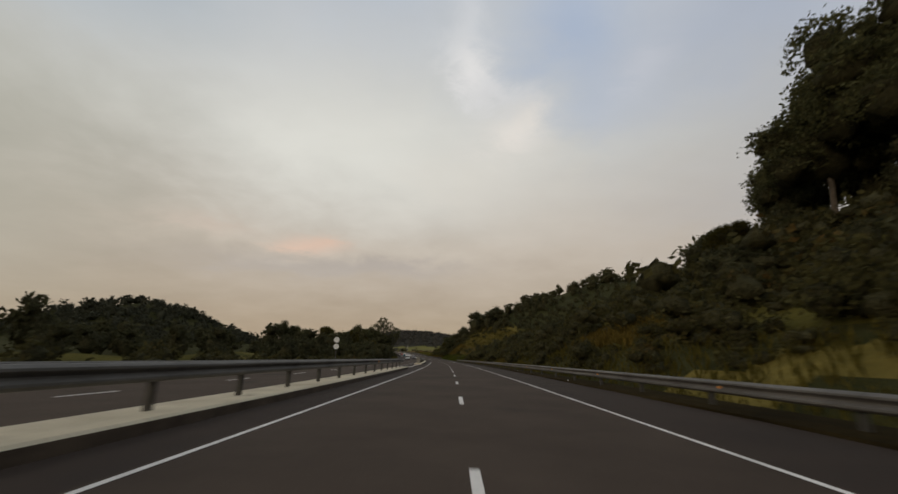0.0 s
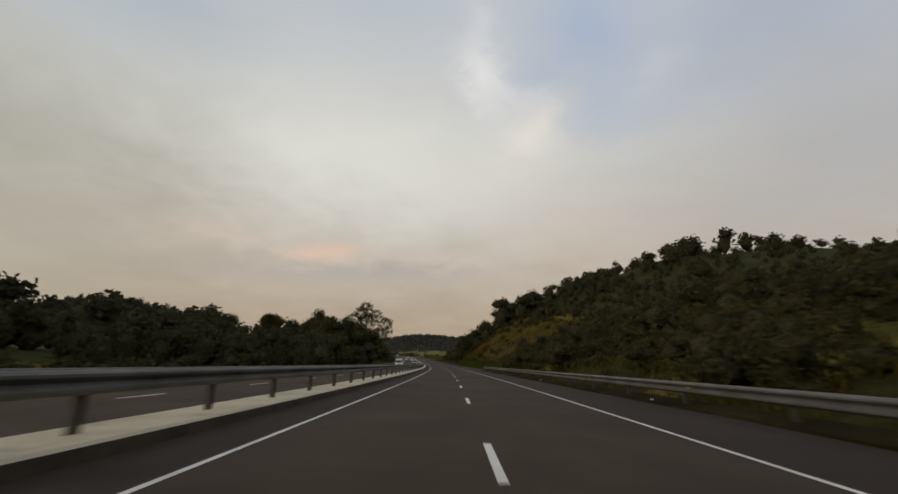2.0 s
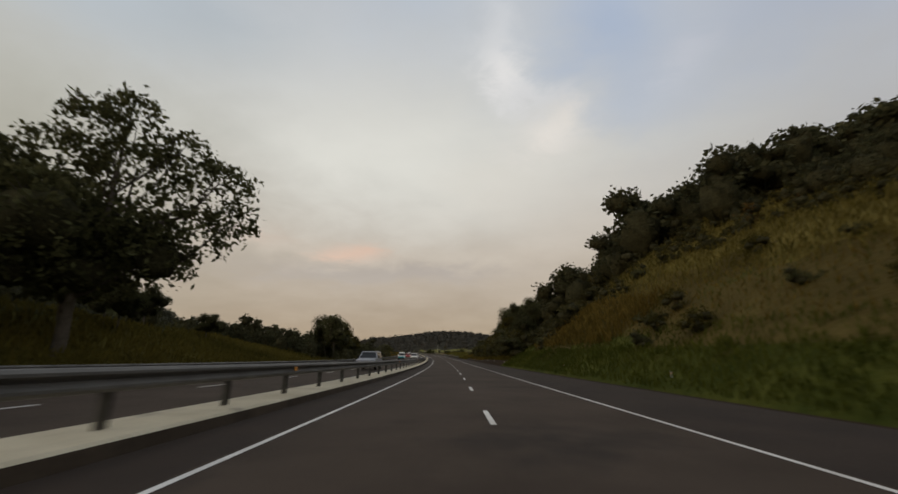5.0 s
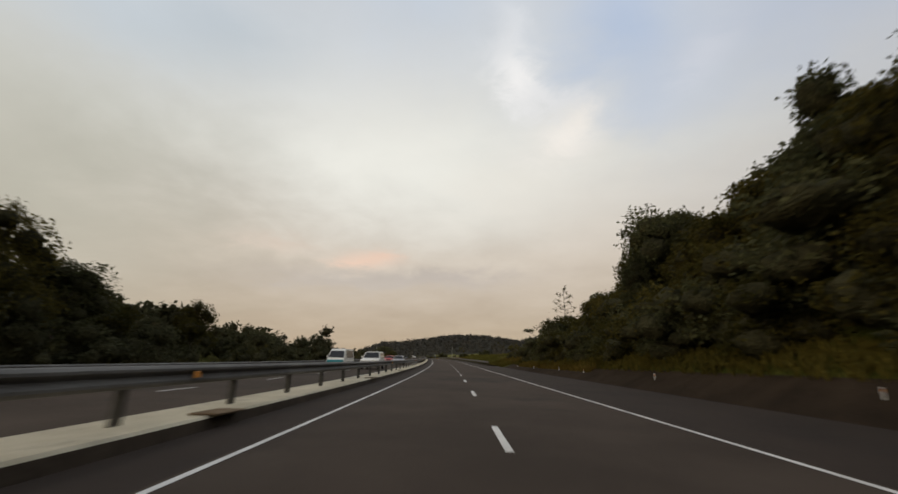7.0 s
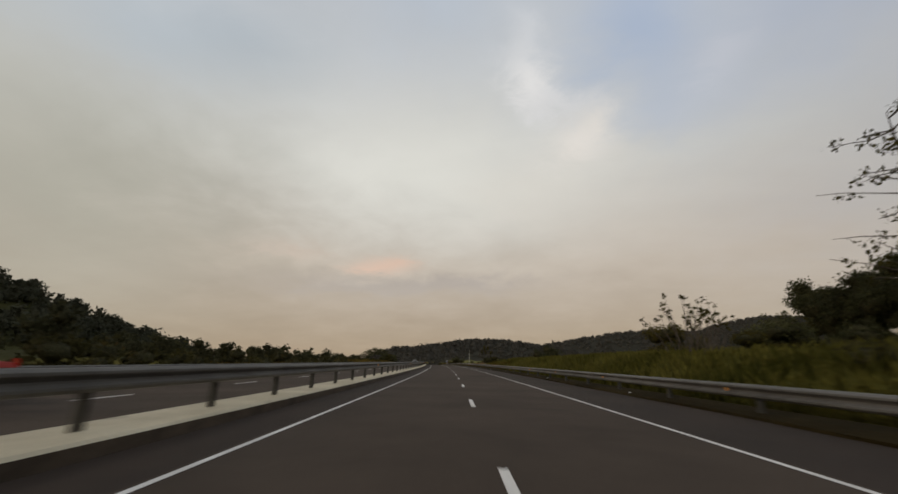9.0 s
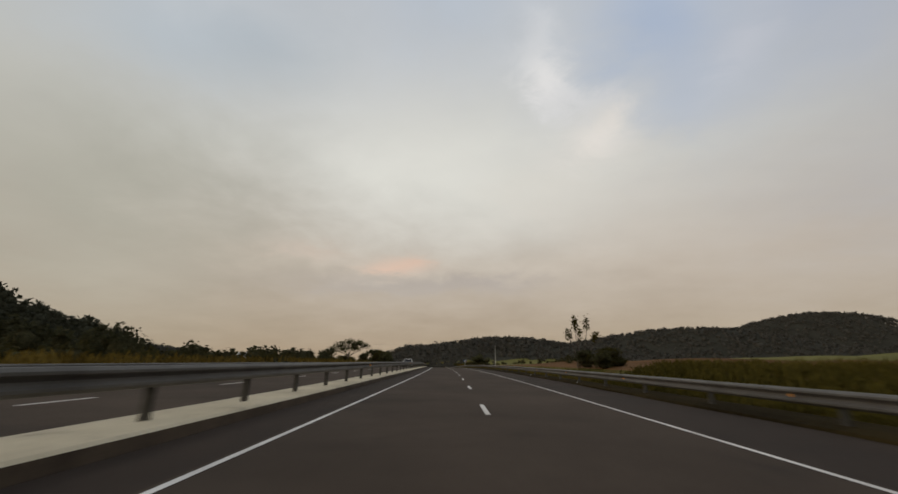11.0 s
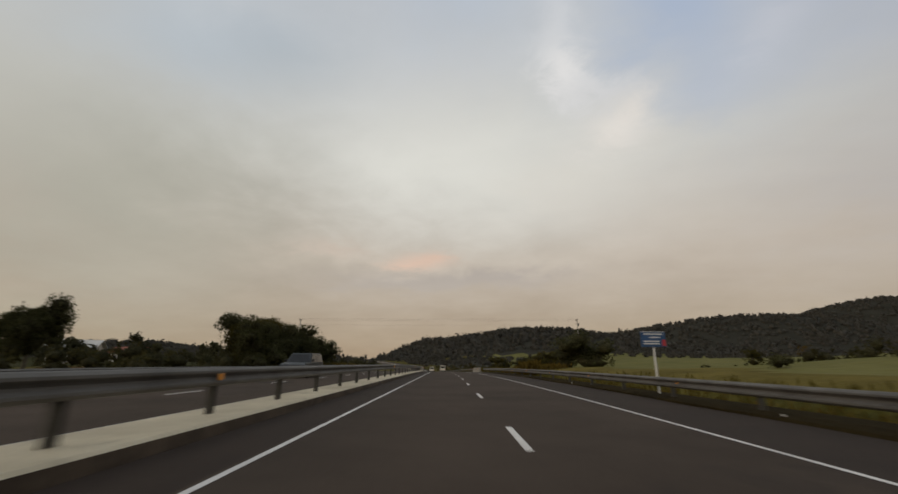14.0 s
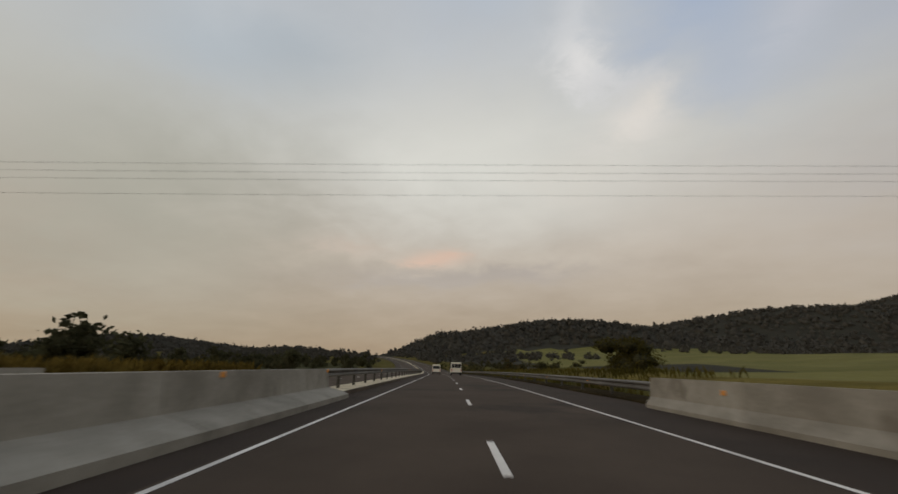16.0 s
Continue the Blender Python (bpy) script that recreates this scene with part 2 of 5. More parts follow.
M_SCRUB = leaf_material("scrub_leaf", (0.040, 0.038, 0.017), (0.090, 0.082, 0.030), scale=5.0, leaf_vary=0.5, spot=((0.120, 0.072, 0.022), 6.5, 0.60))
M_WOOD_LEAF = leaf_material("wood_leaf", (0.046, 0.047, 0.026), (0.088, 0.087, 0.042), scale=7.0, leaf_vary=0.5, spot=((0.088, 0.080, 0.026), 9.0, 0.62))
# greyed leaf colours for the hills: aerial haze is painted into them
M_HILL_LEAF_HAZE = leaf_material("hill_leaf_haze", (0.046, 0.049, 0.033), (0.074, 0.075, 0.050), scale=12.0, leaf_vary=0.2, fine=1.5, through_leaf=0.15)
M_LEAF_FAR_HAZE = leaf_material("leaf_far_haze", (0.060, 0.058, 0.050), (0.080, 0.077, 0.066), scale=45.0, leaf_vary=0.10, fine=0.5, bump_dist=0.05, through_leaf=0.12)
M_BLADE = leaf_material("grass_blade", (0.032, 0.032, 0.007), (0.130, 0.106, 0.024), scale=11.0, leaf_vary=0.25)
M_OLIVE_BLADE = leaf_material("olive_blade", (0.070, 0.060, 0.015), (0.185, 0.150, 0.042), scale=5.0, leaf_vary=0.3)
M_MEADOW = leaf_material("meadow_blade", (0.060, 0.060, 0.012), (0.190, 0.170, 0.042), scale=6.0, leaf_vary=0.3)
M_GREEN_BLADE = leaf_material("green_blade", (0.028, 0.040, 0.006), (0.090, 0.098, 0.018), scale=5.0, leaf_vary=0.3)
M_DRY = leaf_material("dry_grass", (0.092, 0.064, 0.014), (0.205, 0.148, 0.036), scale=4.0)
# darker than the leaves: shade inside the crowns put into the colour
M_INNER_SHADE = material("inner_shade", (0.034, 0.034, 0.019), (0.070, 0.066, 0.034), scale=0.8, rough=0.95, fine=5.0, bump=1.0, bump_dist=0.3, spec=0.03)
M_BARK = material("bark", (0.050, 0.042, 0.032), (0.12, 0.10, 0.08), scale=0.7, fine=9, bump=0.8, bump_dist=0.03)
M_FIELD = material("field_crop", (0.092, 0.092, 0.026), (0.162, 0.148, 0.045), scale=25, fine=0.8, bump=0.6, bump_dist=0.3, spec=0.05)


# ---------------------------------------------------------------- mesh helpers
def mesh_ob(name, verts, faces, mat, parent=None, smooth=False):
    me = bpy.data.meshes.new(name)
    me.from_pydata([tuple(map(float, v)) for v in verts], [], faces)
    if smooth:
        me.shade_smooth()
    me.materials.append(mat)
    ob = new(name, me)
    if parent:
        ob.parent = parent
    return ob


def part(name, bm, mat, parent, label=""):
    me = bpy.data.meshes.new(name)
    bm.to_mesh(me)
    bm.free()
    me.materials.append(mat)
    ob = new(name, me)
    ob.parent = parent
    if label:
        ob["label"] = label
    return ob


def share(name, me, parent, m):
    ob = new(name, me)
    ob.parent = parent
    ob.matrix_basis = m
    return ob


def empty(name, m=None):
    ob = new(name)
    ob.empty_display_size = 0.5
    if m is not None:
        ob.matrix_basis = m
    return ob


def stretch(s0, s1, step=3.0):
    n = max(1, int(math.ceil((s1 - s0) / step)))
    return [s0 + (s1 - s0) * k / n for k in range(n + 1)]


def sweep(s0, s1, profile, step=3.0, closed=True):
    """A profile of (u, z) points swept along the road from s0 to s1."""
    verts, faces, n = [], [], len(profile)
    ss = stretch(s0, s1, step)
    for s in ss:
        for u, z in profile:
            verts.append(on_road(s, u, z))
    for i in range(len(ss) - 1):
        for j in range(n if closed else n - 1):
            a, b = i * n + j, i * n + (j + 1) % n
            faces.append((a, b, b + n, a + n))
    if closed:
        faces.append(tuple(range(n - 1, -1, -1)))
        k = (len(ss) - 1) * n
        faces.append(tuple(range(k, k + n)))
    return verts, faces


def at(s, u, z=0.0, turn=0.0):
    x, y, zz = on_road(s, u, z)
    return pose(x, y, zz, 0, 0, math.degrees(heading(s)) + turn)


# ---------------------------------------------------------------- terrain
MED = -5.15                    # middle of the central reserve
FAR_RAIL = 2 * MED - 5.75       # outer edge of the other carriageway


def smooth(a, b, x):
    t = np.clip((x - a) / (b - a), 0, 1)
    return t * t * (3 - 2 * t)


def hills(x, y):
    """World-space hills: (x, y, long radius, short radius, direction, height)."""
    h = np.zeros_like(x)
    for cx, cy, ra, rb, ang, top in HILLS:
        c, s_ = math.cos(radians(ang)), math.sin(radians(ang))
        a = (x - cx) * c + (y - cy) * s_
        b = -(x - cx) * s_ + (y - cy) * c
        h = np.maximum(h, top * np.exp(-(a / ra) ** 2 - (b / rb) ** 2))
    return h


HILLS = [
    (-385, 505, 95, 130, 0, 54), (-120, 1300, 260, 130, 0, 50), (-420, 1290, 200, 120, 0, 46),
    (330, 1540, 420, 170, 8, 107), (850, 2000, 520, 260, 10, 204), (-1010, 1200, 220, 160, 40, 44),
]


def bank(s, u):
    """Ground height above the road edge at road coordinates (arrays)."""
    h = np.zeros(np.broadcast(s, u).shape)
    cols = [np.interp(s, CUT_S, np.array([r[k] for r in CUT_ROWS])) for k in range(len(CUT_U))]
    for k in range(len(CUT_U) - 1):
        t = np.clip((u - CUT_U[k]) / (CUT_U[k + 1] - CUT_U[k]), 0, 1)
        h = h + (cols[k + 1] - cols[k]) * t
    h = h - 0.25 * smooth(0.0, 1.0, u - 7.2) * smooth(3.5, 1.5, u - 7.2)
    left = np.maximum(FAR_RAIL - 1.5 - u, 0.0)
    h = h + np.interp(s, LEFT_S, LEFT_H) * smooth(0, 24, left) - 0.4 * smooth(0, 2, left)
    return h


CUT_S = [-200, 40, 65, 95, 130, 165, 205, 235, 265, 295, 325, 350, 3000]
CUT_U = [8.3, 12, 25, 45, 70, 100, 160, 260]
CUT_ROWS = [
    (0, 1.5, 7, 15, 20, 22, 22, 15), (0, 2.0, 8, 17, 22, 24, 24, 15), (0, 2.0, 8, 16, 21, 24, 25, 15),
    (0, 1.5, 5.5, 10, 16, 22, 26, 18), (0, 1.5, 5.5, 10, 17, 25, 30, 20), (0, 1.6, 6.5, 12, 19.5, 28.5, 35, 24),
    (0, 2.2, 10, 19, 28, 37.5, 44, 30), (0, 2.5, 14, 26, 36, 46, 52, 36), (0, 2.0, 11, 23, 34, 45, 52, 36),
    (0, 1.5, 5, 11, 19, 26, 30, 25), (0, 0.9, 2.2, 3.5, 5, 7, 9, 8), (0, 0.8, 1.2, 1.8, 2.8, 4.2, 7.5, 13),
    (0, 0.4, 0.9, 1.7, 2.8, 4.4, 8.5, 15),
]
LEFT_S, LEFT_H = [-200, 120, 170, 230, 262, 300, 400, 3000], [1.5, 2, 5, 5.5, 3.5, 2.5, 1, 1]


def ground(s, u):
    """Ground height in the world."""
    s, u = np.asarray(s, float), np.asarray(u, float)
    x, y, z = on_road(s, u)
    wide = np.exp(-(np.maximum(np.abs(u - MED) - 60, 0) / 500.0) ** 2)
    wob = np.sin(x * 0.11 + 1.3 * np.sin(y * 0.07)) * np.sin(y * 0.13 + 0.8 * np.sin(x * 0.05))
    off = smooth(10, 26, np.abs(u - MED - 0.0) - 6)
    under = -0.25 * smooth(13.2, 12.2, np.abs(u - MED))
    return z * wide + bank(s, u) + hills(x, y) * smooth(40, 160, np.abs(u - MED)) + wob * off * 0.7 + under


def build_ground():
    us = np.unique(np.concatenate([np.array([-3000, -2300, -1800.0]), np.arange(-1500, -300, 40), np.arange(-300, -80, 12), np.arange(-80, -16, 2.0),
                                   np.arange(-16, 5.5, 3.0), np.arange(5.5, 60, 1.5), np.arange(60, 200, 8), np.arange(200, 1500, 40),
                                   np.array([1500, 1900, 2400, 3000.0])]))
    us = us[us > -1800]
    ss = np.unique(np.concatenate([np.arange(-300, -60, 20), np.arange(-60, 760, 3.0), np.arange(760, 1600, 20), np.arange(1600, 2800, 60), [2990]]))
    S, U = np.meshgrid(ss, us, indexing="ij")
    x, y, _ = on_road(S, U)
    z = ground(S, U)
    forest = hills(x, y)
    v = np.stack([x, y, z], -1).reshape(-1, 3)
    n = len(us)
    f = []
    for i in range(len(ss) - 1):
        for j in range(n - 1):
            a = i * n + j
            f.append((a, a + 1, a + n + 1, a + n))
    ob = mesh_ob("ground", v, f, M_GRASS, smooth=True)
    tagged(ob, "rough green and dry brown grass on roadside banks and hills", "ground", kind="structure")
    # crop and ploughed soil lie in strips on the right-hand plain
    ob.data.materials.append(M_FIELD)
    ob.data.materials.append(M_SOIL)
    ob.data.materials.append(M_FLOOR)
    ob.data.materials.append(M_GRAVEL)
    for m in (M_UNDER, M_TURF, M_BARE, M_STRAW):
        ob.data.materials.append(m)
    idx = np.zeros(len(f), int)
    k = 0
    for i in range(len(ss) - 1):
        for j in range(n - 1):
            s_, u_ = ss[i], us[j]
            if 425 < s_ < 516 and 11 < u_ <= 26:
                idx[k] = 2
            if 7.0 <= u_ < np.interp(s_, [140, 150, 250, 270, 300, 325, 331], [8.4, 8.6, 8.6, 9.9, 9.9, 9.9, 8.0]) and 140 < s_ < 331:
                idx[k] = 4
            if 140 < s_ < 256 and 8.5 <= u_ < 40:
                w = 1.6 * math.sin(s_ * 0.21) + 1.1 * math.sin(s_ * 0.53 + 1.0)
                idx[k] = 6 if u_ < 11.2 + 0.6 * w else 7 if u_ < 20.5 + w else 8
            if -60 < s_ <= 140 and 8.0 <= u_ < 13:
                idx[k] = 8 if math.sin(s_ * 0.17) + math.sin(s_ * 0.41 + u_) > 1.1 else 3
            if 256 <= s_ < 345 and 9.9 <= u_ < 32:
                idx[k] = 6
            if 325 <= s_ < 425 and 7 < u_ <= 34 and idx[k] == 0:
                idx[k] = 6
            if 516 <= s_ < 640 and 9 < u_ <= 34:
                idx[k] = 8 if u_ < 15 + 2 * math.sin(s_ * 0.3) else 1
            if 330 < s_ < 1100 and u_ > 26:
                if max(34, 0.26 * (s_ - 600)) < u_ < 520:
                    idx[k] = 1
                elif s_ > 640:
                    idx[k] = 5
                if 425 < s_ < 512 and u_ < np.interp(s_, [425, 480, 512], [80, 56, 38]):
                    idx[k] = 2
            if forest[i, j] > 5.0 and ss[i] > 640:
                idx[k] = 5
            elif forest[i, j] > 5.0 or (-60 < s_ < 140 and u_ > 26) or (140 <= s_ < 320 and u_ > 40) or (u_ < -34 and s_ < 900):
                idx[k] = 3
            k += 1
    ob.data.polygons.foreach_set("material_index", idx.astype(np.int32))
    return ob


M_FLOOR = material("forest_floor", (0.022, 0.024, 0.008), (0.048, 0.046, 0.016), scale=9, fine=1.2, bump=0.8, bump_dist=0.4, spec=0.03)
M_SOIL = material("ploughed_soil", (0.085, 0.042, 0.016), (0.15, 0.078, 0.030), scale=8, fine=1.2, bump=0.8, bump_dist=0.2, spec=0.05)
M_TURF = material("green_turf", (0.026, 0.036, 0.006), (0.075, 0.078, 0.015), scale=4.0, fine=3.0, bump=0.8, bump_dist=0.15, rough=1.0, spec=0.04, spot=((0.060, 0.042, 0.014), 3.0, 0.60))
M_BARE = material("bare_brown_bank", (0.048, 0.036, 0.011), (0.096, 0.073, 0.022), scale=5.0, fine=2.5, bump=0.8, bump_dist=0.15, rough=1.0, spec=0.04, spot=((0.050, 0.052, 0.012), 4.0, 0.58))
M_STRAW = material("straw_grass_bank", (0.080, 0.066, 0.016), (0.170, 0.134, 0.036), scale=6.0, fine=2.5, bump=0.8, bump_dist=0.2, rough=1.0, spec=0.04, spot=((0.060, 0.048, 0.014), 4.0, 0.58))
M_UNDER = material("forest_undergrowth", (0.030, 0.029, 0.022), (0.044, 0.042, 0.032), scale=35, fine=0.5, bump=0.5, bump_dist=0.6, spec=0.03,
                   spot=((0.080, 0.060, 0.038), 60.0, 0.68))
M_GRAVEL = material("verge_gravel", (0.022, 0.016, 0.011), (0.046, 0.033, 0.022), scale=1.6, fine=14, bump=0.9, bump_dist=0.05, rough=1.0, spec=0.05)
build_ground()

# ---------------------------------------------------------------- carriageways
ROAD_A, ROAD_B = -150.0, 1350.0


def strip(name, u0, u1, z, mat, s0=ROAD_A, s1=ROAD_B, step=4.0, parent=None):
    v, f = sweep(s0, s1, [(u0, z), (u1, z)], step, closed=False)
    return mesh_ob(name, v, f, mat, parent)


def build_roads():
    v, f = sweep(ROAD_A, ROAD_B, [(-4.6, 0.0), (7.2, 0.0), (7.5, -0.5), (-4.6, -0.4)], 4.0)
    road = tagged(mesh_ob("road", v, f, M_SHOULDER), "dark asphalt carriageway with brownish shoulders", "road", kind="structure")
    strip("lane_surface", -3.42, 3.42, 0.006, M_ASPHALT, parent=road)
    v, f = sweep(ROAD_A, ROAD_B, [(2 * MED + 4.35, 0.0), (2 * MED - 7.0, 0.0), (2 * MED - 7.3, -0.5), (2 * MED + 4.35, -0.4)], 4.0)
    far = tagged(mesh_ob("road", v, [tuple(reversed(q)) for q in f], M_SHOULDER), "dark asphalt of the opposite carriageway", "road", kind="structure")
    strip("lane_surface", 2 * MED - 3.42, 2 * MED + 3.42, 0.006, M_ASPHALT, parent=far)
    v, f = sweep(OPEN_A - 1.0, OPEN_B + 1.0, [(-4.61, 0.002), (-4.61, -0.3), (2 * MED + 4.36, -0.3), (2 * MED + 4.36, 0.002)], 2.0)
    tagged(mesh_ob("pavement", v, f, M_SHOULDER), "asphalt crossing through the gap in the central reserve", "pavement", kind="structure")
    for base, owner in ((0.0, road), (2 * MED, far)):
        for e in ((-3.3, 3.3) if base == 0 else (-3.3, 3.5)):
            strip("edge_line", base + e - 0.045, base + e + 0.045, 0.011, M_LINE, parent=owner)
        dash = None
        s = DASH_0 - 18 * DASH_P
        while s < 900:
            if dash is None:
                v = [(-0.055, 0, 0), (0.055, 0, 0), (0.055, DASH_L, 0), (-0.055, DASH_L, 0), (-0.055, 0, -0.004), (0.055, 0, -0.004), (0.055, DASH_L, -0.004), (-0.055, DASH_L, -0.004)]
                dash = mesh_ob("lane_dash", v, [(0, 1, 2, 3), (0, 4, 5, 1), (1, 5, 6, 2), (2, 6, 7, 3), (3, 7, 4, 0)], M_LINE, owner)
                dash_mesh = dash.data
            else:
                dash = share("lane_dash", dash_mesh, owner, Matrix())
            sm = s - DASH_L
            dash.matrix_basis = at(sm, base, 0.0115) @ pose(0, 0, 0, grade(sm + 1))
            s += DASH_P


DASH_0, DASH_P, DASH_L = 4.66, 8.247, 2.05
OPEN_A, OPEN_B = 45.0, 74.5       # gap in the central reserve
BRIDGE_A, BRIDGE_B = 602.0, 615.2
build_roads()


# ---------------------------------------------------------------- central reserve
def build_reserve():
    w = 0.72
    for s0, s1 in ((ROAD_A, OPEN_A), (OPEN_B, BRIDGE_A), (BRIDGE_B, ROAD_B)):
        near = MED + 0.51
        top = [(near, -0.05), (near, 0.16), (near - 0.04, 0.2), (MED - w + 0.04, 0.2), (MED - w, 0.16), (MED - w, -0.05)]
        v, f = sweep(s0, s1, top, 3.0)
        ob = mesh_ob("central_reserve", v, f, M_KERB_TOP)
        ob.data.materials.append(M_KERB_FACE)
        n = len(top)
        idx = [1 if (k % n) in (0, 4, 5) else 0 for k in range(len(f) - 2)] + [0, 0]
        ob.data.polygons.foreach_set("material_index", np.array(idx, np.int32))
        tagged(ob, "pale raised concrete central reserve, stained kerb faces coloured dark for shade", "median", kind="structure")


build_reserve()


def w_beam(u, side, top):
    """The two-ridged section of a guard rail, 0.31 m deep, facing side (+1 right, -1 left)."""
    prof = [(0.0, 0.0), (0.035, 0.012), (0.08, 0.05), (0.08, 0.085), (0.02, 0.125), (0.0, 0.155),
            (0.02, 0.185), (0.08, 0.225), (0.08, 0.26), (0.035, 0.298), (0.0, 0.31)]
    out = [(u + side * a, top - b) for a, b in prof]
    back = [(u + side * (a - 0.012), top - b) for a, b in prof[::-1]]
    return out + back


def post_mesh(height):
    bm = bmesh.new()
    # open channel section
    for x, y, w, d in ((0, 0.05, 0.10, 0.012), (0, -0.05, 0.10, 0.012), (-0.05, 0, 0.012, 0.10)):
        bmesh.ops.create_cube(bm, size=1, matrix=Matrix.Translation((x, y, height / 2)) @ Matrix.Diagonal((w, d, height, 1)))
    me = bpy.data.meshes.new("post")
    bm.to_mesh(me)
    bm.free()
    me.materials.append(M_POST)
    return me


def reflector_mesh(mat, side=0.11):
    bm = bmesh.new()
    bmesh.ops.create_cube(bm, size=1, matrix=Matrix.Diagonal((0.05, side, side, 1)))
    bmesh.ops.bevel(bm, geom=bm.edges[:], offset=0.012, segments=1, affect="EDGES")
    me = bpy.data.meshes.new("reflector")
    bm.to_mesh(me)
    bm.free()
    me.materials.append(mat)
    return me


M_VERGE = material("verge_turf", (0.013, 0.010, 0.005), (0.038, 0.028, 0.011), scale=2.5, fine=7, bump=1.0, bump_dist=0.08, rough=1.0, spec=0.03)
M_ORANGE = material("orange_reflector", (0.55, 0.20, 0.03), (0.85, 0.36, 0.06), scale=0.3, fine=60, rough=0.35, bump=0)
M_WHITE = material("white_plate", (0.62, 0.62, 0.60), (0.80, 0.80, 0.78), scale=0.4, fine=20, rough=0.45, bump=0)
R_ORANGE, R_WHITE, R_SMALL = reflector_mesh(M_ORANGE), reflector_mesh(M_WHITE, 0.045), reflector_mesh(M_ORANGE, 0.06)


def guard_rail(s0, s1, u, sides, top, foot, first, gap, label, refl=()):
    rail = empty("guard_rail", at(s0, u, foot))
    inv = rail.matrix_basis.inverted()
    for sd in sides:
        # bolted lengths, each lapping 4 mm over the one before
        a, k = s0, 0
        while a < s1 - 0.5:
            b = min(a + (11.8 if -60 < a < 720 else 100.0), s1)
            v, f = sweep(a, min(b + 0.35, s1), w_beam(u + sd * (0.11 + 0.004 * (k % 2)), sd, top - 0.003 * (k % 2)), 4.0)
            mesh_ob("beam", [inv @ Vector(p) for p in v], f, M_STEEL, rail)
            a, k = b, k + 1
    me = post_mesh(top - foot - 0.03 + 0.25)
    s = first
    while s < s0 + 0.3:
        s += gap
    while s < s1 - 0.2:
        share("post", me, rail, inv @ at(s, u, foot - 0.25))
        s += gap
    for sr, sd, m in refl:
        if s0 < sr < s1:
            share("reflector", m, rail, inv @ at(sr, u + sd * 0.22, top - 0.155))
    tagged(rail, label, "guard rail", group="guard rails", kind="")
    return rail


RAIL_TOP = 0.98
amber = [(-20 + 24.0 * k, 1, R_ORANGE) for k in range(40)]
for s0, s1 in ((ROAD_A, OPEN_A - 0.6), (OPEN_B + 2.0, BRIDGE_A - 0.1), (BRIDGE_B + 0.1, 900.0)):
    guard_rail(s0, s1, -5.25, (1, -1), RAIL_TOP, 0.2, 266.7 - 2.95 * 145, 2.95,
               "galvanised double-sided steel guard rail on the concrete central reserve", amber)
white = [(571.0 - 8.247 * 69 + 8.247 * k, -1, R_SMALL) for k in range(90)]
for s0, s1 in ((ROAD_A, 146.0), (331.0, BRIDGE_A - 1.6), (BRIDGE_A + 11.2, 760.0)):
    guard_rail(s0, s1, 6.28, (-1,), 0.71, 0.0, s0 + 1, 3.9, "weathered steel guard rail along the outer shoulder", white)
guard_rail(ROAD_A, 140.0, FAR_RAIL, (1,), 0.75, 0.0, ROAD_A + 1, 3.9, "steel guard rail beyond the opposite carriageway")
guard_rail(140.5, BRIDGE_A - 1.6, FAR_RAIL, (1,), 0.75, 0.0, 141, 3.9, "steel guard rail beyond the opposite carriageway")


# low turf verge under the outer rail, with a ragged step down to the shoulder
for s0, s1 in ((ROAD_A, 146.5), (330.5, BRIDGE_A - 1.6), (BRIDGE_A + 11.2, 760.0)):
    v, f = sweep(s0, s1, [(5.82, -0.05), (5.86, 0.06), (6.25, 0.11), (7.3, 0.09), (8.4, -0.35)], 1.5)
    n = 5
    v = [on_road(s0 + (s1 - s0) * (i // n) / (len(v) // n - 1), u, z) for i, (u, z) in
         enumerate((u0 + 0.10 * math.sin(i * 0.9) * math.sin(i * 0.37 + k) * (k < 2), z0) for i in range(len(v) // n) for k, (u0, z0) in
                   enumerate([(5.82, -0.05), (5.86, 0.06), (6.25, 0.11), (7.3, 0.09), (8.4, -0.35)]))]
    tagged(mesh_ob("verge", v, f, M_VERGE), "brown earth and rough turf verge under the guard rail", "verge", kind="structure")


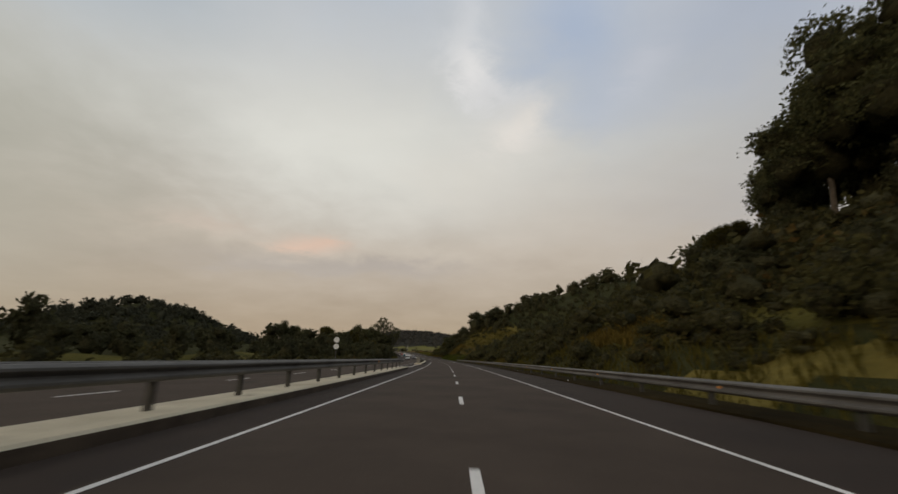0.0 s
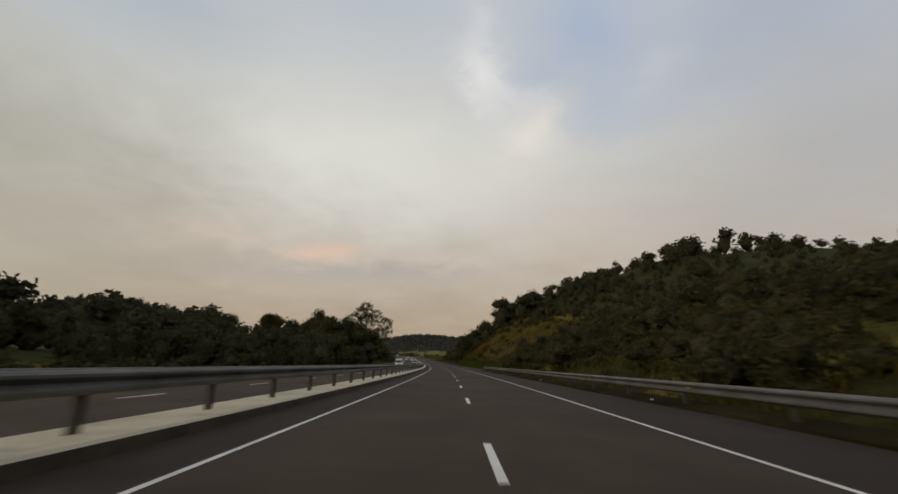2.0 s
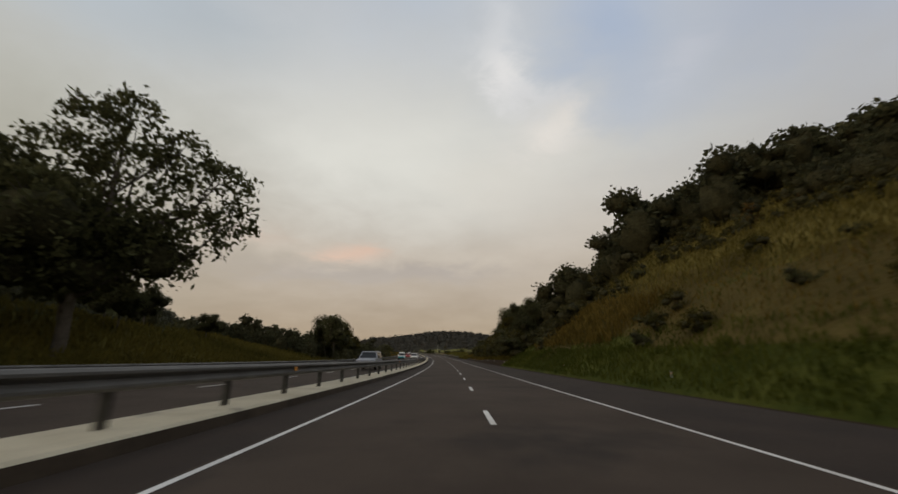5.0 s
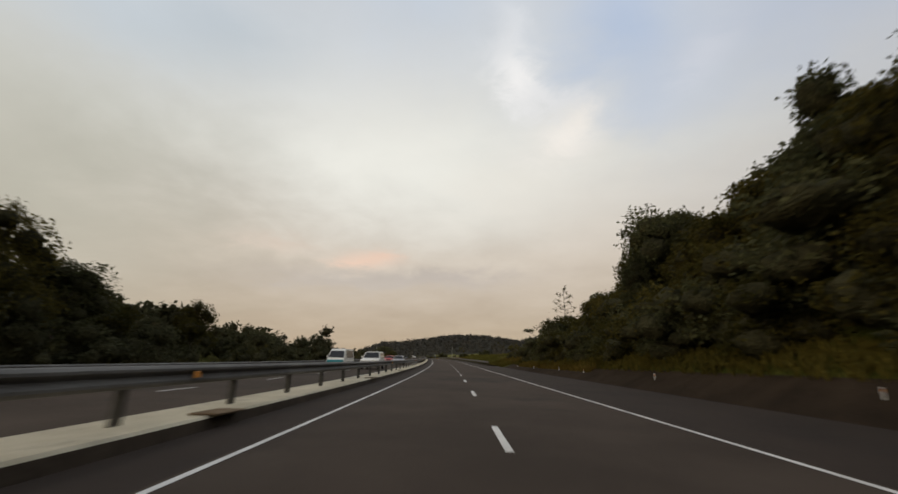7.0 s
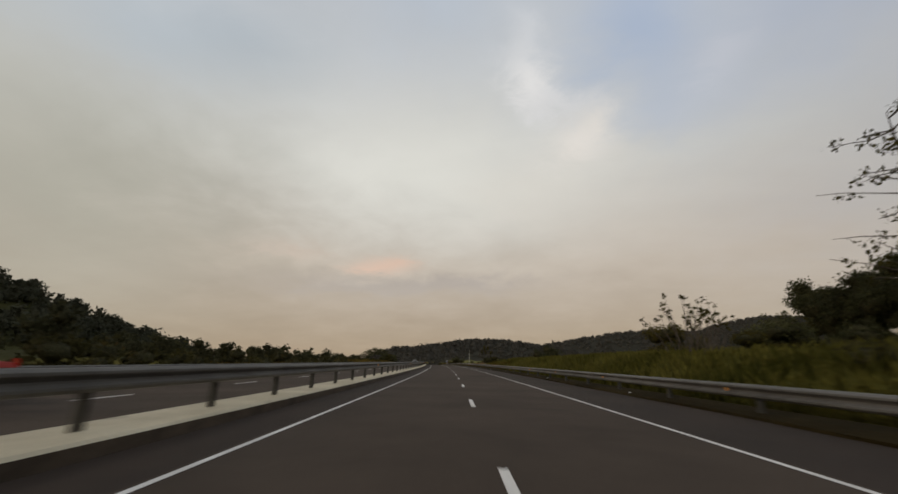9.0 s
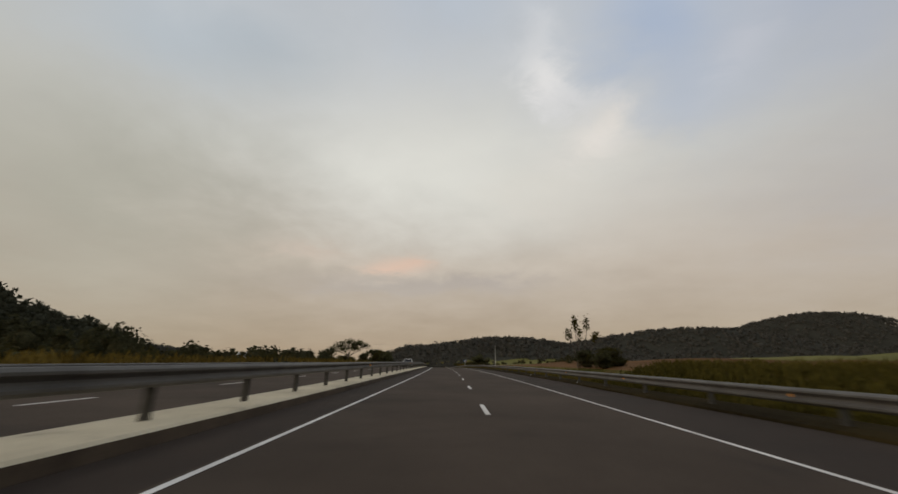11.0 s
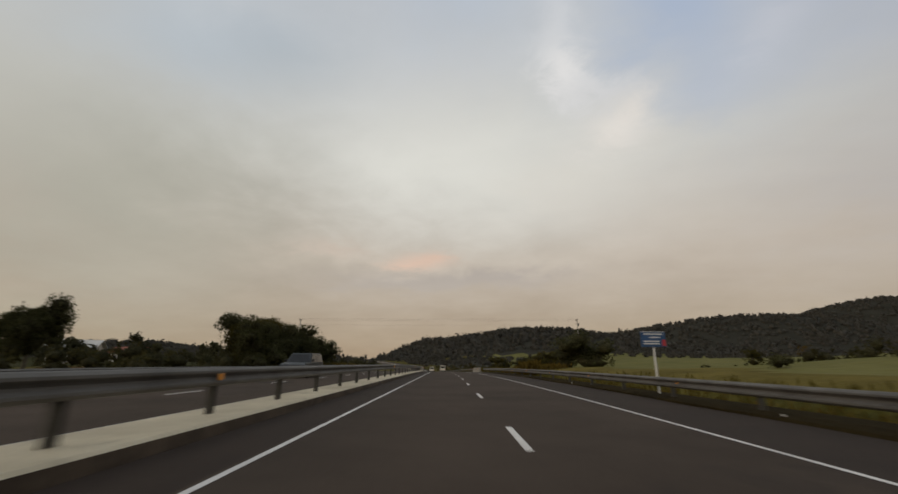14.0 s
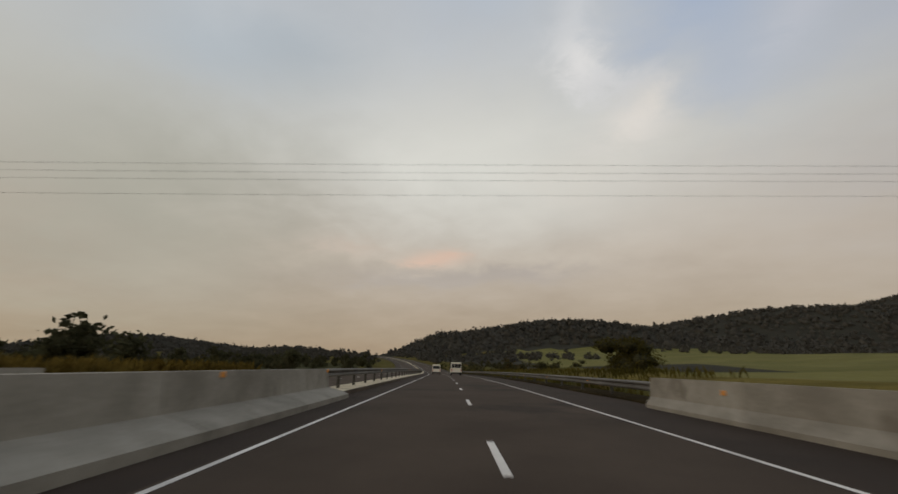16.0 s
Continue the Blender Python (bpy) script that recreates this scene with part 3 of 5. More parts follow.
def concrete_barrier(s0, s1, u, profile, label):
    e = empty("concrete_barrier", at(s0, u))
    inv = e.matrix_basis.inverted()
    n = max(2, round((s1 - s0) / 3.9))
    L = (s1 - s0) / n
    mid_u, mid_z = sum(a for a, _ in profile) / len(profile), 0.45
    for k in range(n):
        a, b = s0 + k * L, s0 + (k + 1) * L - 0.012
        v, f = sweep(a, b, [(u + p, q) for p, q in profile], L / 2)
        m = len(profile)
        # the ends are chamfered by a finger's width
        for ring, sg in ((0, -1), (len(v) // m - 1, 1)):
            for j, (p, q) in enumerate(profile):
                v[ring * m + j] = on_road((a if sg < 0 else b), u + mid_u + (p - mid_u) * 0.94, q if q < 0 else q - 0.012)
        rings = len(v) // m
        ins = [on_road(a + 0.025, u + p, q) for p, q in profile], [on_road(b - 0.025, u + p, q) for p, q in profile]
        v = v[:m] + ins[0] + v[m:(rings - 1) * m] + ins[1] + v[(rings - 1) * m:]
        f = []
        for i in range(rings + 1):
            for j in range(m):
                c, d = i * m + j, i * m + (j + 1) % m
                f.append((c, d, d + m, c + m))
        f += [tuple(range(m - 1, -1, -1)), tuple(range((rings + 1) * m, (rings + 2) * m))]
        mesh_ob("barrier_section", [inv @ Vector([float(c) for c in p]) for p in v], f, M_CONCRETE, e)
    return tagged(e, label, "barrier", group="concrete barriers")


JERSEY = [(-0.30, -0.1), (-0.30, 0.10), (-0.14, 0.32), (-0.08, 0.86), (0.08, 0.86), (0.14, 0.32), (0.30, 0.10), (0.30, -0.1)]
concrete_barrier(BRIDGE_A - 1.5, BRIDGE_A + 11.0, 5.6, JERSEY, "stained grey concrete bridge barrier beside the shoulder")
concrete_barrier(BRIDGE_A, BRIDGE_B, MED, [(0.96, -0.1), (0.96, 0.14), (0.70, 0.24), (0.24, 0.36), (0.17, 0.97), (-0.16, 0.97), (-0.22, 0.40), (-0.50, 0.22), (-0.72, 0.12), (-0.72, -0.1)],
                 "tall stained concrete barrier on the central reserve over the bridge")
concrete_barrier(BRIDGE_A - 1.5, BRIDGE_A + 14.0, FAR_RAIL, JERSEY, "grey concrete bridge barrier beyond the opposite carriageway")


# ---------------------------------------------------------------- foliage
rng = np.random.default_rng(7)


def cards(centres, length, width, up=0.35):
    """One pointed leaf shape, a diamond with a fold, at each centre, turned at random."""
    n = len(centres)
    d = rng.normal(size=(n, 3))
    d[:, 2] = d[:, 2] * 0.7 + up
    d /= np.linalg.norm(d, axis=1)[:, None]
    w = np.cross(d, rng.normal(size=(n, 3)))
    w /= np.linalg.norm(w, axis=1)[:, None] + 1e-9
    L = length * rng.uniform(0.6, 1.35, (n, 1))
    W = L * width
    q = np.stack([centres - d * L * 0.5, centres + w * W * 0.5, centres + d * L * 0.5, centres - w * W * 0.5], 1)
    return q


def quads_mesh(name, q, mat, core=None, inner=None):
    """A mesh of separate leaf quads and, if given, connected inner masses (vertices, faces), which inner can paint
    darker for shade.
    """
    me = bpy.data.meshes.new(name)
    n = leaves = len(q)
    v, idx = q.reshape(-1, 3), np.arange(n * 4)
    if core is not None and len(core[0]):
        idx = np.concatenate([idx, core[1].ravel() + n * 4])
        v = np.concatenate([v, core[0]])
        n += len(core[1])
    me.vertices.add(len(v))
    me.vertices.foreach_set("co", np.ascontiguousarray(v, np.float32).ravel())
    me.loops.add(n * 4)
    me.loops.foreach_set("vertex_index", idx.astype(np.int32))
    me.polygons.add(n)
    me.polygons.foreach_set("loop_start", np.arange(0, n * 4, 4, dtype=np.int32))
    me.polygons.foreach_set("loop_total", np.full(n, 4, np.int32))
    me.update(calc_edges=True)
    me.shade_flat()
    me.materials.append(mat)
    if inner is not None:
        me.materials.append(inner)
        me.polygons.foreach_set("material_index", (np.arange(n) >= leaves).astype(np.int32))
        me.polygons.foreach_set("use_smooth", np.arange(n) >= leaves)
    return me


def crown_quads(lobes, clumps, leaves, length, spread, width=0.55, low=-0.35):
    """Leaves in clumps over a few overlapping lobes (x, y, z, rx, rz)."""
    lob = np.array(lobes, float)
    p = lob[:, 3] ** 2
    k = rng.choice(len(lob), clumps, p=p / p.sum())
    d = rng.normal(size=(clumps, 3))
    d /= np.linalg.norm(d, axis=1)[:, None]
    d[:, 2] = np.where(d[:, 2] < low, -d[:, 2], d[:, 2])
    r = rng.uniform(0.74, 1.10, (clumps, 1))
    c = lob[k, :3] + d * r * np.stack([lob[k, 3], lob[k, 3], lob[k, 4]], 1)
    cc = np.repeat(c, leaves, 0) + rng.normal(size=(clumps * leaves, 3)) * spread
    return cards(cc, length, width)


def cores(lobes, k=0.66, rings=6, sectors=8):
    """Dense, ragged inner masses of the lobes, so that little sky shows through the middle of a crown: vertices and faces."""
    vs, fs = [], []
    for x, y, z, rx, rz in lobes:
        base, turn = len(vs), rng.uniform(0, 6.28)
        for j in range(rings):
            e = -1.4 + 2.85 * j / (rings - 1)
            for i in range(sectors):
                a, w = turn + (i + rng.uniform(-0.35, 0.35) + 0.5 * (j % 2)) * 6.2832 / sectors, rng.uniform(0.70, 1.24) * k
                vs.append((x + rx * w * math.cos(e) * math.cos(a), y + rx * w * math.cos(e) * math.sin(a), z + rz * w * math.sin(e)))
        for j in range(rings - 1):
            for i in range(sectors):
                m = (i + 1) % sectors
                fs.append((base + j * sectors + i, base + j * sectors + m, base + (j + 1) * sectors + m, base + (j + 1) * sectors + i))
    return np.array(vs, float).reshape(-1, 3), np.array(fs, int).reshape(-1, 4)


def tube(verts, faces, a, b, ra, rb, n=6):
    a, b = Vector(a), Vector(b)
    d = (b - a).normalized()
    x = d.orthogonal().normalized()
    y = d.cross(x)
    k = len(verts)
    for p, r in ((a, ra), (b, rb)):
        for i in range(n):
            t = 2 * math.pi * i / n
            verts.append(tuple(p + (x * math.cos(t) + y * math.sin(t)) * r))
    for i in range(n):
        j = (i + 1) % n
        faces.append((k + i, k + j, k + n + j, k + n + i))


def limb(verts, faces, a, b, ra, rb, steps=3, bend=0.12):
    a, b = Vector(a), Vector(b)
    L = (b - a).length
    prev, pr = a, ra
    for k in range(1, steps + 1):
        t = k / steps
        p = a.lerp(b, t)
        if k < steps:
            p += Vector(rng.normal(size=3)) * L * bend * 0.5
        r = ra + (rb - ra) * t
        tube(verts, faces, prev, p, pr, r)
        prev, pr = p, r


def wood_mesh(name, height, lobes, girth, fork=0.4, twigs=0):
    v, f = [], []
    top = Vector((0, 0, height * fork))
    limb(v, f, (0, 0, -0.6), top, girth, girth * 0.7, 3, 0.05)
    for x, y, z, rx, rz in lobes[:12]:
        end = Vector((x, y, z + rz * 0.2))
        limb(v, f, top + Vector((0, 0, rng.uniform(-0.15, 0.1) * height * 0.4)), end, girth * 0.5, girth * 0.12, 3)
        for _ in range(twigs):
            d = Vector(rng.normal(size=3)).normalized()
            d.z = abs(d.z) * 0.6
            limb(v, f, top.lerp(end, rng.uniform(0.45, 1.0)), end + d * rx * rng.uniform(0.4, 0.95), girth * 0.16, girth * 0.03, 2)
    me = bpy.data.meshes.new(name)
    me.from_pydata(v, [], f)
    me.shade_smooth()
    me.materials.append(M_BARK)
    return me


def lobes_for(kind, h):
    out = []
    if kind == "round":
        out.append((0, 0, h * 0.52, h * 0.27, h * 0.30))
        for j in range(12):
            z = rng.uniform(0.34, 0.90)
            a, r = j * 2.4 + rng.uniform(-0.6, 0.6), h * rng.uniform(0.12, 0.27) * (1.25 - 0.75 * z)
            w = rng.uniform(0.12, 0.19)
            out.append((math.cos(a) * r * 1.25, math.sin(a) * r * 1.25, h * z, h * w, h * w * rng.uniform(0.7, 0.95)))
    elif kind in ("dense", "spire"):
        k = 1.0 if kind == "dense" else 0.86
        out.append((0, 0, h * 0.47, h * 0.28 * k, h * 0.38))
        for j in range(6):
            z = rng.uniform(0.30, 0.82)
            a, r = j * 2.4 + rng.uniform(-0.5, 0.5), h * k * rng.uniform(0.16, 0.25) * (1.25 - 0.7 * z)
            w = rng.uniform(0.13, 0.19) * k
            out.append((math.cos(a) * r, math.sin(a) * r, h * z, h * w, h * w * rng.uniform(0.8, 1.0)))
    elif kind == "tall":
        for k in range(14):
            z = 0.22 + 0.70 * k / 13
            a, r = rng.uniform(0, 6.28), h * rng.uniform(0.05, 0.17) * (1.2 - z * 0.6)
            out.append((math.cos(a) * r, math.sin(a) * r, h * z, h * rng.uniform(0.11, 0.16) * (1.25 - z * 0.5), h * rng.uniform(0.09, 0.13)))
    elif kind == "flat":
        for _ in range(9):
            a, r = rng.uniform(0, 6.28), h * rng.uniform(0.1, 0.5)
            out.append((math.cos(a) * r, math.sin(a) * r, h * rng.uniform(0.72, 0.95), h * rng.uniform(0.12, 0.2), h * 0.06))
    elif kind == "bush":
        out.append((0, 0, h * 0.14, h * 0.48, h * 0.24))
        for _ in range(7):
            a, r = rng.uniform(0, 6.28), h * rng.uniform(0.0, 0.6)
            out.append((math.cos(a) * r, math.sin(a) * r, h * rng.uniform(0.2, 0.68), h * rng.uniform(0.22, 0.4), h * rng.uniform(0.2, 0.32)))
    return out


# near trees: real trunk and limbs, thousands of leaves; built once a variant, then shared
VARIANTS = {}


def variant(key, kind, h, clumps, leaves, length, spread, girth, mat, fork=0.4, twigs=2, width=0.55, low=-0.35, core=0.45):
    lob = lobes_for(kind, h)
    VARIANTS[key] = (h, wood_mesh("trunk", h, lob, girth, fork, twigs),
                     quads_mesh("crown", crown_quads(lob, clumps, leaves, length, spread, width, low), mat, cores(lob, core) if core else None, M_INNER_SHADE))


for k in range(4):
    variant("round%d" % k, "round", 12.0, 1250, 6, 0.40, 0.26, 0.24, M_LEAF if k % 2 else M_LEAF2, core=0.66)
for k in range(4):
    variant("tall%d" % k, "tall", 14.0, 1250, 6, 0.40, 0.26, 0.22, M_LEAF if k % 2 else M_LEAF2, fork=0.6, core=0.68)
for k in range(3):
    variant("flat%d" % k, "flat", 8.0, 460, 7, 0.26, 0.16, 0.16, M_LEAF, fork=0.5, twigs=4, core=0.55)
for k in range(4):
    variant("bush%d" % k, "bush", 4.0, 480, 6, 0.22, 0.15, 0.07, M_LEAF2 if k % 2 else M_LEAF, fork=0.2, core=0.68)
    variant("shrub%d" % k, "bush", 1.6, 90, 5, 0.17, 0.08, 0.03, M_LEAF2 if k % 2 else M_LEAF, fork=0.2, twigs=0, core=0.5)
for k in range(3):
    variant("grand%d" % k, "round" if k else "tall", 20.0, 2000, 6, 0.50, 0.34, 0.36, M_LEAF, fork=0.45, twigs=3, core=0.68)
for k in range(3):
    variant("airy%d" % k, "round", 12.0, 1000, 6, 0.34, 0.24, 0.20, M_LEAF2 if k == 1 else M_LEAF, fork=0.35, twigs=4, low=-0.7, core=0.52)
variant("sparse", "round", 12.0, 60, 9, 0.34, 0.25, 0.16, M_LEAF2, fork=0.45, twigs=5, core=0)


def great_tree():
    """A broad dense lower crown on one side of the trunk, with a taller airy head leaning to the other."""
    lob = [(-4.0, 0.5, 8.4, 3.7, 3.2), (-5.2, -1.0, 10.6, 2.2, 1.9), (-1.3, 2.0, 8.0, 3.6, 3.2), (-1.5, -2.2, 7.4, 3.4, 2.8), (2.2, 0.4, 7.2, 3.2, 2.6), (4.0, -0.8, 6.0, 2.2, 1.8),
           (-2.8, 0.3, 12.3, 2.4, 1.9), (1.4, 0.8, 12.2, 2.9, 2.2), (0.7, -0.2, 16.2, 1.8, 1.3), (3.8, 0.6, 14.0, 2.1, 1.5), (6.7, -0.4, 11.6, 2.2, 1.6), (7.8, 0.7, 9.4, 1.6, 1.2),
           (5.6, 0.2, 8.2, 2.4, 1.8), (-0.8, -0.8, 14.6, 1.9, 1.4), (-5.6, 0.6, 6.0, 2.6, 2.0), (0.2, 0.2, 5.0, 3.0, 2.0), (-2.8, -1.2, 5.0, 2.6, 1.9)]
    VARIANTS["great"] = (17.6, wood_mesh("trunk", 17.6, lob, 0.42, 0.24, 3),
                         quads_mesh("crown", crown_quads(lob, 2500, 6, 0.44, 0.26, low=-0.8), M_LEAF, cores(lob[:6] + lob[14:], 0.66), M_INNER_SHADE))


great_tree()


def parasol_tree():
    """A wide, low, uneven crown of flat layers on spreading limbs."""
    lob = [(-4.5, 0.0, 4.2, 1.5, 0.8), (-2.5, 0.5, 5.4, 1.8, 0.9), (0.0, -0.5, 6.3, 1.8, 0.9), (2.5, 0.3, 6.0, 1.9, 0.8), (4.6, -0.2, 5.4, 1.4, 0.6),
           (1.0, 1.0, 5.0, 1.6, 0.8), (-1.5, -1.0, 4.4, 1.5, 0.8), (-5.5, 0.2, 3.4, 1.2, 0.7), (2.0, -1.2, 4.6, 1.3, 0.6)]
    VARIANTS["parasol"] = (7.3, wood_mesh("trunk", 7.3, lob, 0.22, 0.36, 3), quads_mesh("crown", crown_quads(lob, 620, 6, 0.30, 0.2, low=-0.8), M_LEAF, cores(lob, 0.45), M_INNER_SHADE))


parasol_tree()


def tree(key, s, u, height, label, category="tree", group="", turn=None, name="tree"):
    h, wood, crown = VARIANTS[key]
    k = height / h
    x, y, _ = on_road(s, u)
    z = float(ground(s, u))
    m = pose(x, y, z, 0, 0, rng.uniform(0, 360) if turn is None else turn) @ Matrix.Diagonal((k * rng.uniform(0.9, 1.15), k * rng.uniform(0.9, 1.15), k, 1) if turn is None else (k, k, k, 1))
    e = empty(name, m)
    share("trunk", wood, e, Matrix())
    share("crown", crown, e, Matrix())
    return tagged(e, label, category, group)


# woods too dense to count: every tree still has its own crown of leaf clumps
def bank_of(count, kinds, h, clumps, leaves, length, spread, core, rings=4, sectors=6, many=5):
    out = []
    for k in range(count):
        lob = lobes_for(kinds[k % len(kinds)], h)
        if core:
            lob = [lob[i] for i in np.linspace(0, len(lob) - 1, many).astype(int)]
        out.append((crown_quads(lob, clumps, leaves, length, spread, 0.6), *cores(lob if core else [], core, rings, sectors)))
    return out


MID_Q = bank_of(8, ("dense", "round"), 10.0, 40, 2, 1.5, 0.5, 0.72, rings=4, sectors=5, many=2)
WOOD_Q = bank_of(12, ("dense", "round", "dense", "spire"), 10.0, 90, 3, 0.92, 0.36, 0.74, rings=4, sectors=6, many=3)
FINE_Q = bank_of(10, ("dense", "round", "dense", "spire"), 10.0, 190, 4, 0.54, 0.30, 0.78, rings=4, sectors=7, many=5)
BUSH_Q = bank_of(8, ("bush",), 10.0, 56, 3, 1.45, 0.6, 0.68, rings=4, sectors=6, many=3)
BUSH_F = bank_of(8, ("bush",), 10.0, 170, 4, 0.84, 0.5, 0.72, rings=4, sectors=7, many=4)
FAR_Q = bank_of(8, ("dense",), 10.0, 12, 1, 2.9, 0.6, 0.0)
for k in range(8):
    c = cores([(0, 0, 4.8, 3.9, 3.6)], 1.0, 3, 6)
    FAR_Q[k] = (FAR_Q[k][0], *c)


def woods(name, pts, bank_q, mat, label, sink=0.12, inner=None):
    """pts: rows of s, u, height."""
    qs, vs, fs, base = [], [], [], 0
    pts = np.array(pts)
    x, y, _ = on_road(pts[:, 0], pts[:, 1])
    z = ground(pts[:, 0], pts[:, 1])
    for k in range(len(pts)):
        q, v, f = bank_q[rng.integers(len(bank_q))]
        a, g = rng.uniform(0, 6.28), pts[k, 2] / 10.0
        c, s_ = math.cos(a) * g * rng.uniform(0.9, 1.3), math.sin(a) * g * rng.uniform(0.9, 1.3)
        r = np.array([[c, -s_, 0], [s_, c, 0], [0, 0, g]]).T
        off = np.array([x[k], y[k], z[k] - sink * pts[k, 2]])
        qs.append(q @ r + off)
        if len(v):
            vs.append(v @ r + off)
            fs.append(f + base)
            base += len(v)
    core = (np.concatenate(vs), np.concatenate(fs)) if vs else None
    ob = new(name, quads_mesh(name, np.concatenate(qs), mat, core, inner))
    return tagged(ob, label, "woods", kind="stuff")


def scatter(s0, s1, u0, u1, gap, h0, h1, keep=None):
    out = []
    s = s0
    while s < s1:
        u = u0
        while u < u1:
            p = (s + rng.uniform(-0.5, 0.5) * gap, u + rng.uniform(-0.5, 0.5) * gap, rng.uniform(h0, h1) * rng.choice([0.7, 1.0, 1.0, 1.25]))
            if keep is None or keep(p[0], p[1]):
                out.append(p)
            u += gap
        s += gap
    return out


# woods on the right: scrub on the cutting's face, trees above
def scrub_face(s, u):
    return u > 7.5 + np.interp(s, [-60, 100, 140, 154, 161, 190, 222, 240, 262, 300, 335], [4.5, 4.5, 4.5, 8, 24, 31, 17, 6, 4, 4.5, 12])


def upper(s, u):
    return u > 8 + np.interp(s, [-60, 40, 70, 110, 150, 190, 230, 262, 300, 330], [22, 20, 16, 16, 27, 34, 20, 12, 14, 20])


def off_dry(s, u):
    """Leaves the dry clearing in the cutting's face open."""
    return not (27 < s < 44 and 12 < u < 18 + 2 * math.sin(s))


woods("bank_scrub", scatter(-8, 154, 10.6, 18, 2.6, 1.2, 3.0, off_dry), BUSH_F, M_SCRUB, "dense dark scrub behind the outer guard rail", inner=M_INNER_SHADE)
woods("verge_scrub", scatter(304, 352, 12.5, 30, 3.0, 1.4, 3.0), BUSH_F, M_SCRUB, "dark scrub between the verge and the layered trees", inner=M_INNER_SHADE)
woods("hillside_scrub", [p for p in scatter(-8, 160, 17, 33, 3.0, 1.8, 4.2, scrub_face) if off_dry(p[0], p[1])] + scatter(160, 335, 9, 36, 3.3, 1.3, 3.4, scrub_face), BUSH_Q, M_SCRUB, "olive green scrub and bushes on the cutting's face", inner=M_INNER_SHADE)
near_pts = scatter(-15, 140, 20, 40, 5.0, 3.0, 6.4, upper) + scatter(140, 212, 20, 41, 4.0, 2.2, 4.0, upper) + scatter(212, 230, 18, 40, 5.0, 4.0, 6.4, upper) + scatter(230, 268, 18, 40, 5.0, 9.5, 12.5, upper) + scatter(268, 325, 20, 40, 5.0, 4.5, 7.5, upper) + scatter(-5, 156, 15, 26, 6.5, 2.6, 4.8, off_dry)
woods("hillside_trees", near_pts, FINE_Q, M_WOOD_LEAF, "dark leafy trees along the top of the cutting", 0.22, M_INNER_SHADE)
hill_pts = scatter(-25, 85, 41, 66, 6.2, 4.5, 9.5) + scatter(85, 140, 41, 66, 5.2, 2.8, 5.6) + scatter(140, 217, 40, 66, 3.9, 2.0, 3.8) + scatter(217, 325, 41, 66, 6.2, 4.5, 8.5) + scatter(-20, 120, 66, 180, 11.0, 7, 13) + scatter(120, 226, 66, 110, 6.0, 2.2, 4.4) + scatter(226, 325, 66, 180, 11.0, 8, 12)
woods("hillside_woods", hill_pts, WOOD_Q, M_WOOD_LEAF, "dense dark green woods covering the hill above the cutting", 0.22, M_INNER_SHADE)
left_pts = scatter(-20, 128, -48, -24, 6.0, 3, 5.0) + scatter(110, 188, -46, -30, 5.6, 4.6, 8.0) + scatter(188, 262, -80, -40, 7.0, 3.5, 6.5) \
    + scatter(262, 352, -56, -24, 5.4, 4.0, 7.5) + scatter(352, 640, -56, -30, 8.0, 2.6, 5.0) + scatter(640, 900, -75, -24, 13.0, 4, 7)
woods("roadside_woods", left_pts, WOOD_Q, M_WOOD_LEAF, "dark mixed trees and scrub beyond the opposite carriageway", 0.22, M_INNER_SHADE)
woods("roadside_trees", scatter(112, 188, -30, -20.5, 4.6, 4.0, 7.0) + scatter(262, 330, -27, -21, 4.8, 3.0, 5.0), FINE_Q, M_WOOD_LEAF, "dark leafy trees lining the opposite carriageway", 0.22, M_INNER_SHADE)
woods("roadside_scrub", scatter(-20, 190, -24, -18.5, 3.3, 1.2, 2.6) + scatter(262, 640, -30, -19, 4.4, 1.2, 2.8) + scatter(690, 880, 12, 40, 9.0, 1.5, 3.0),
      BUSH_Q, M_SCRUB, "low dark scrub along the road's outer edge", inner=M_INNER_SHADE)


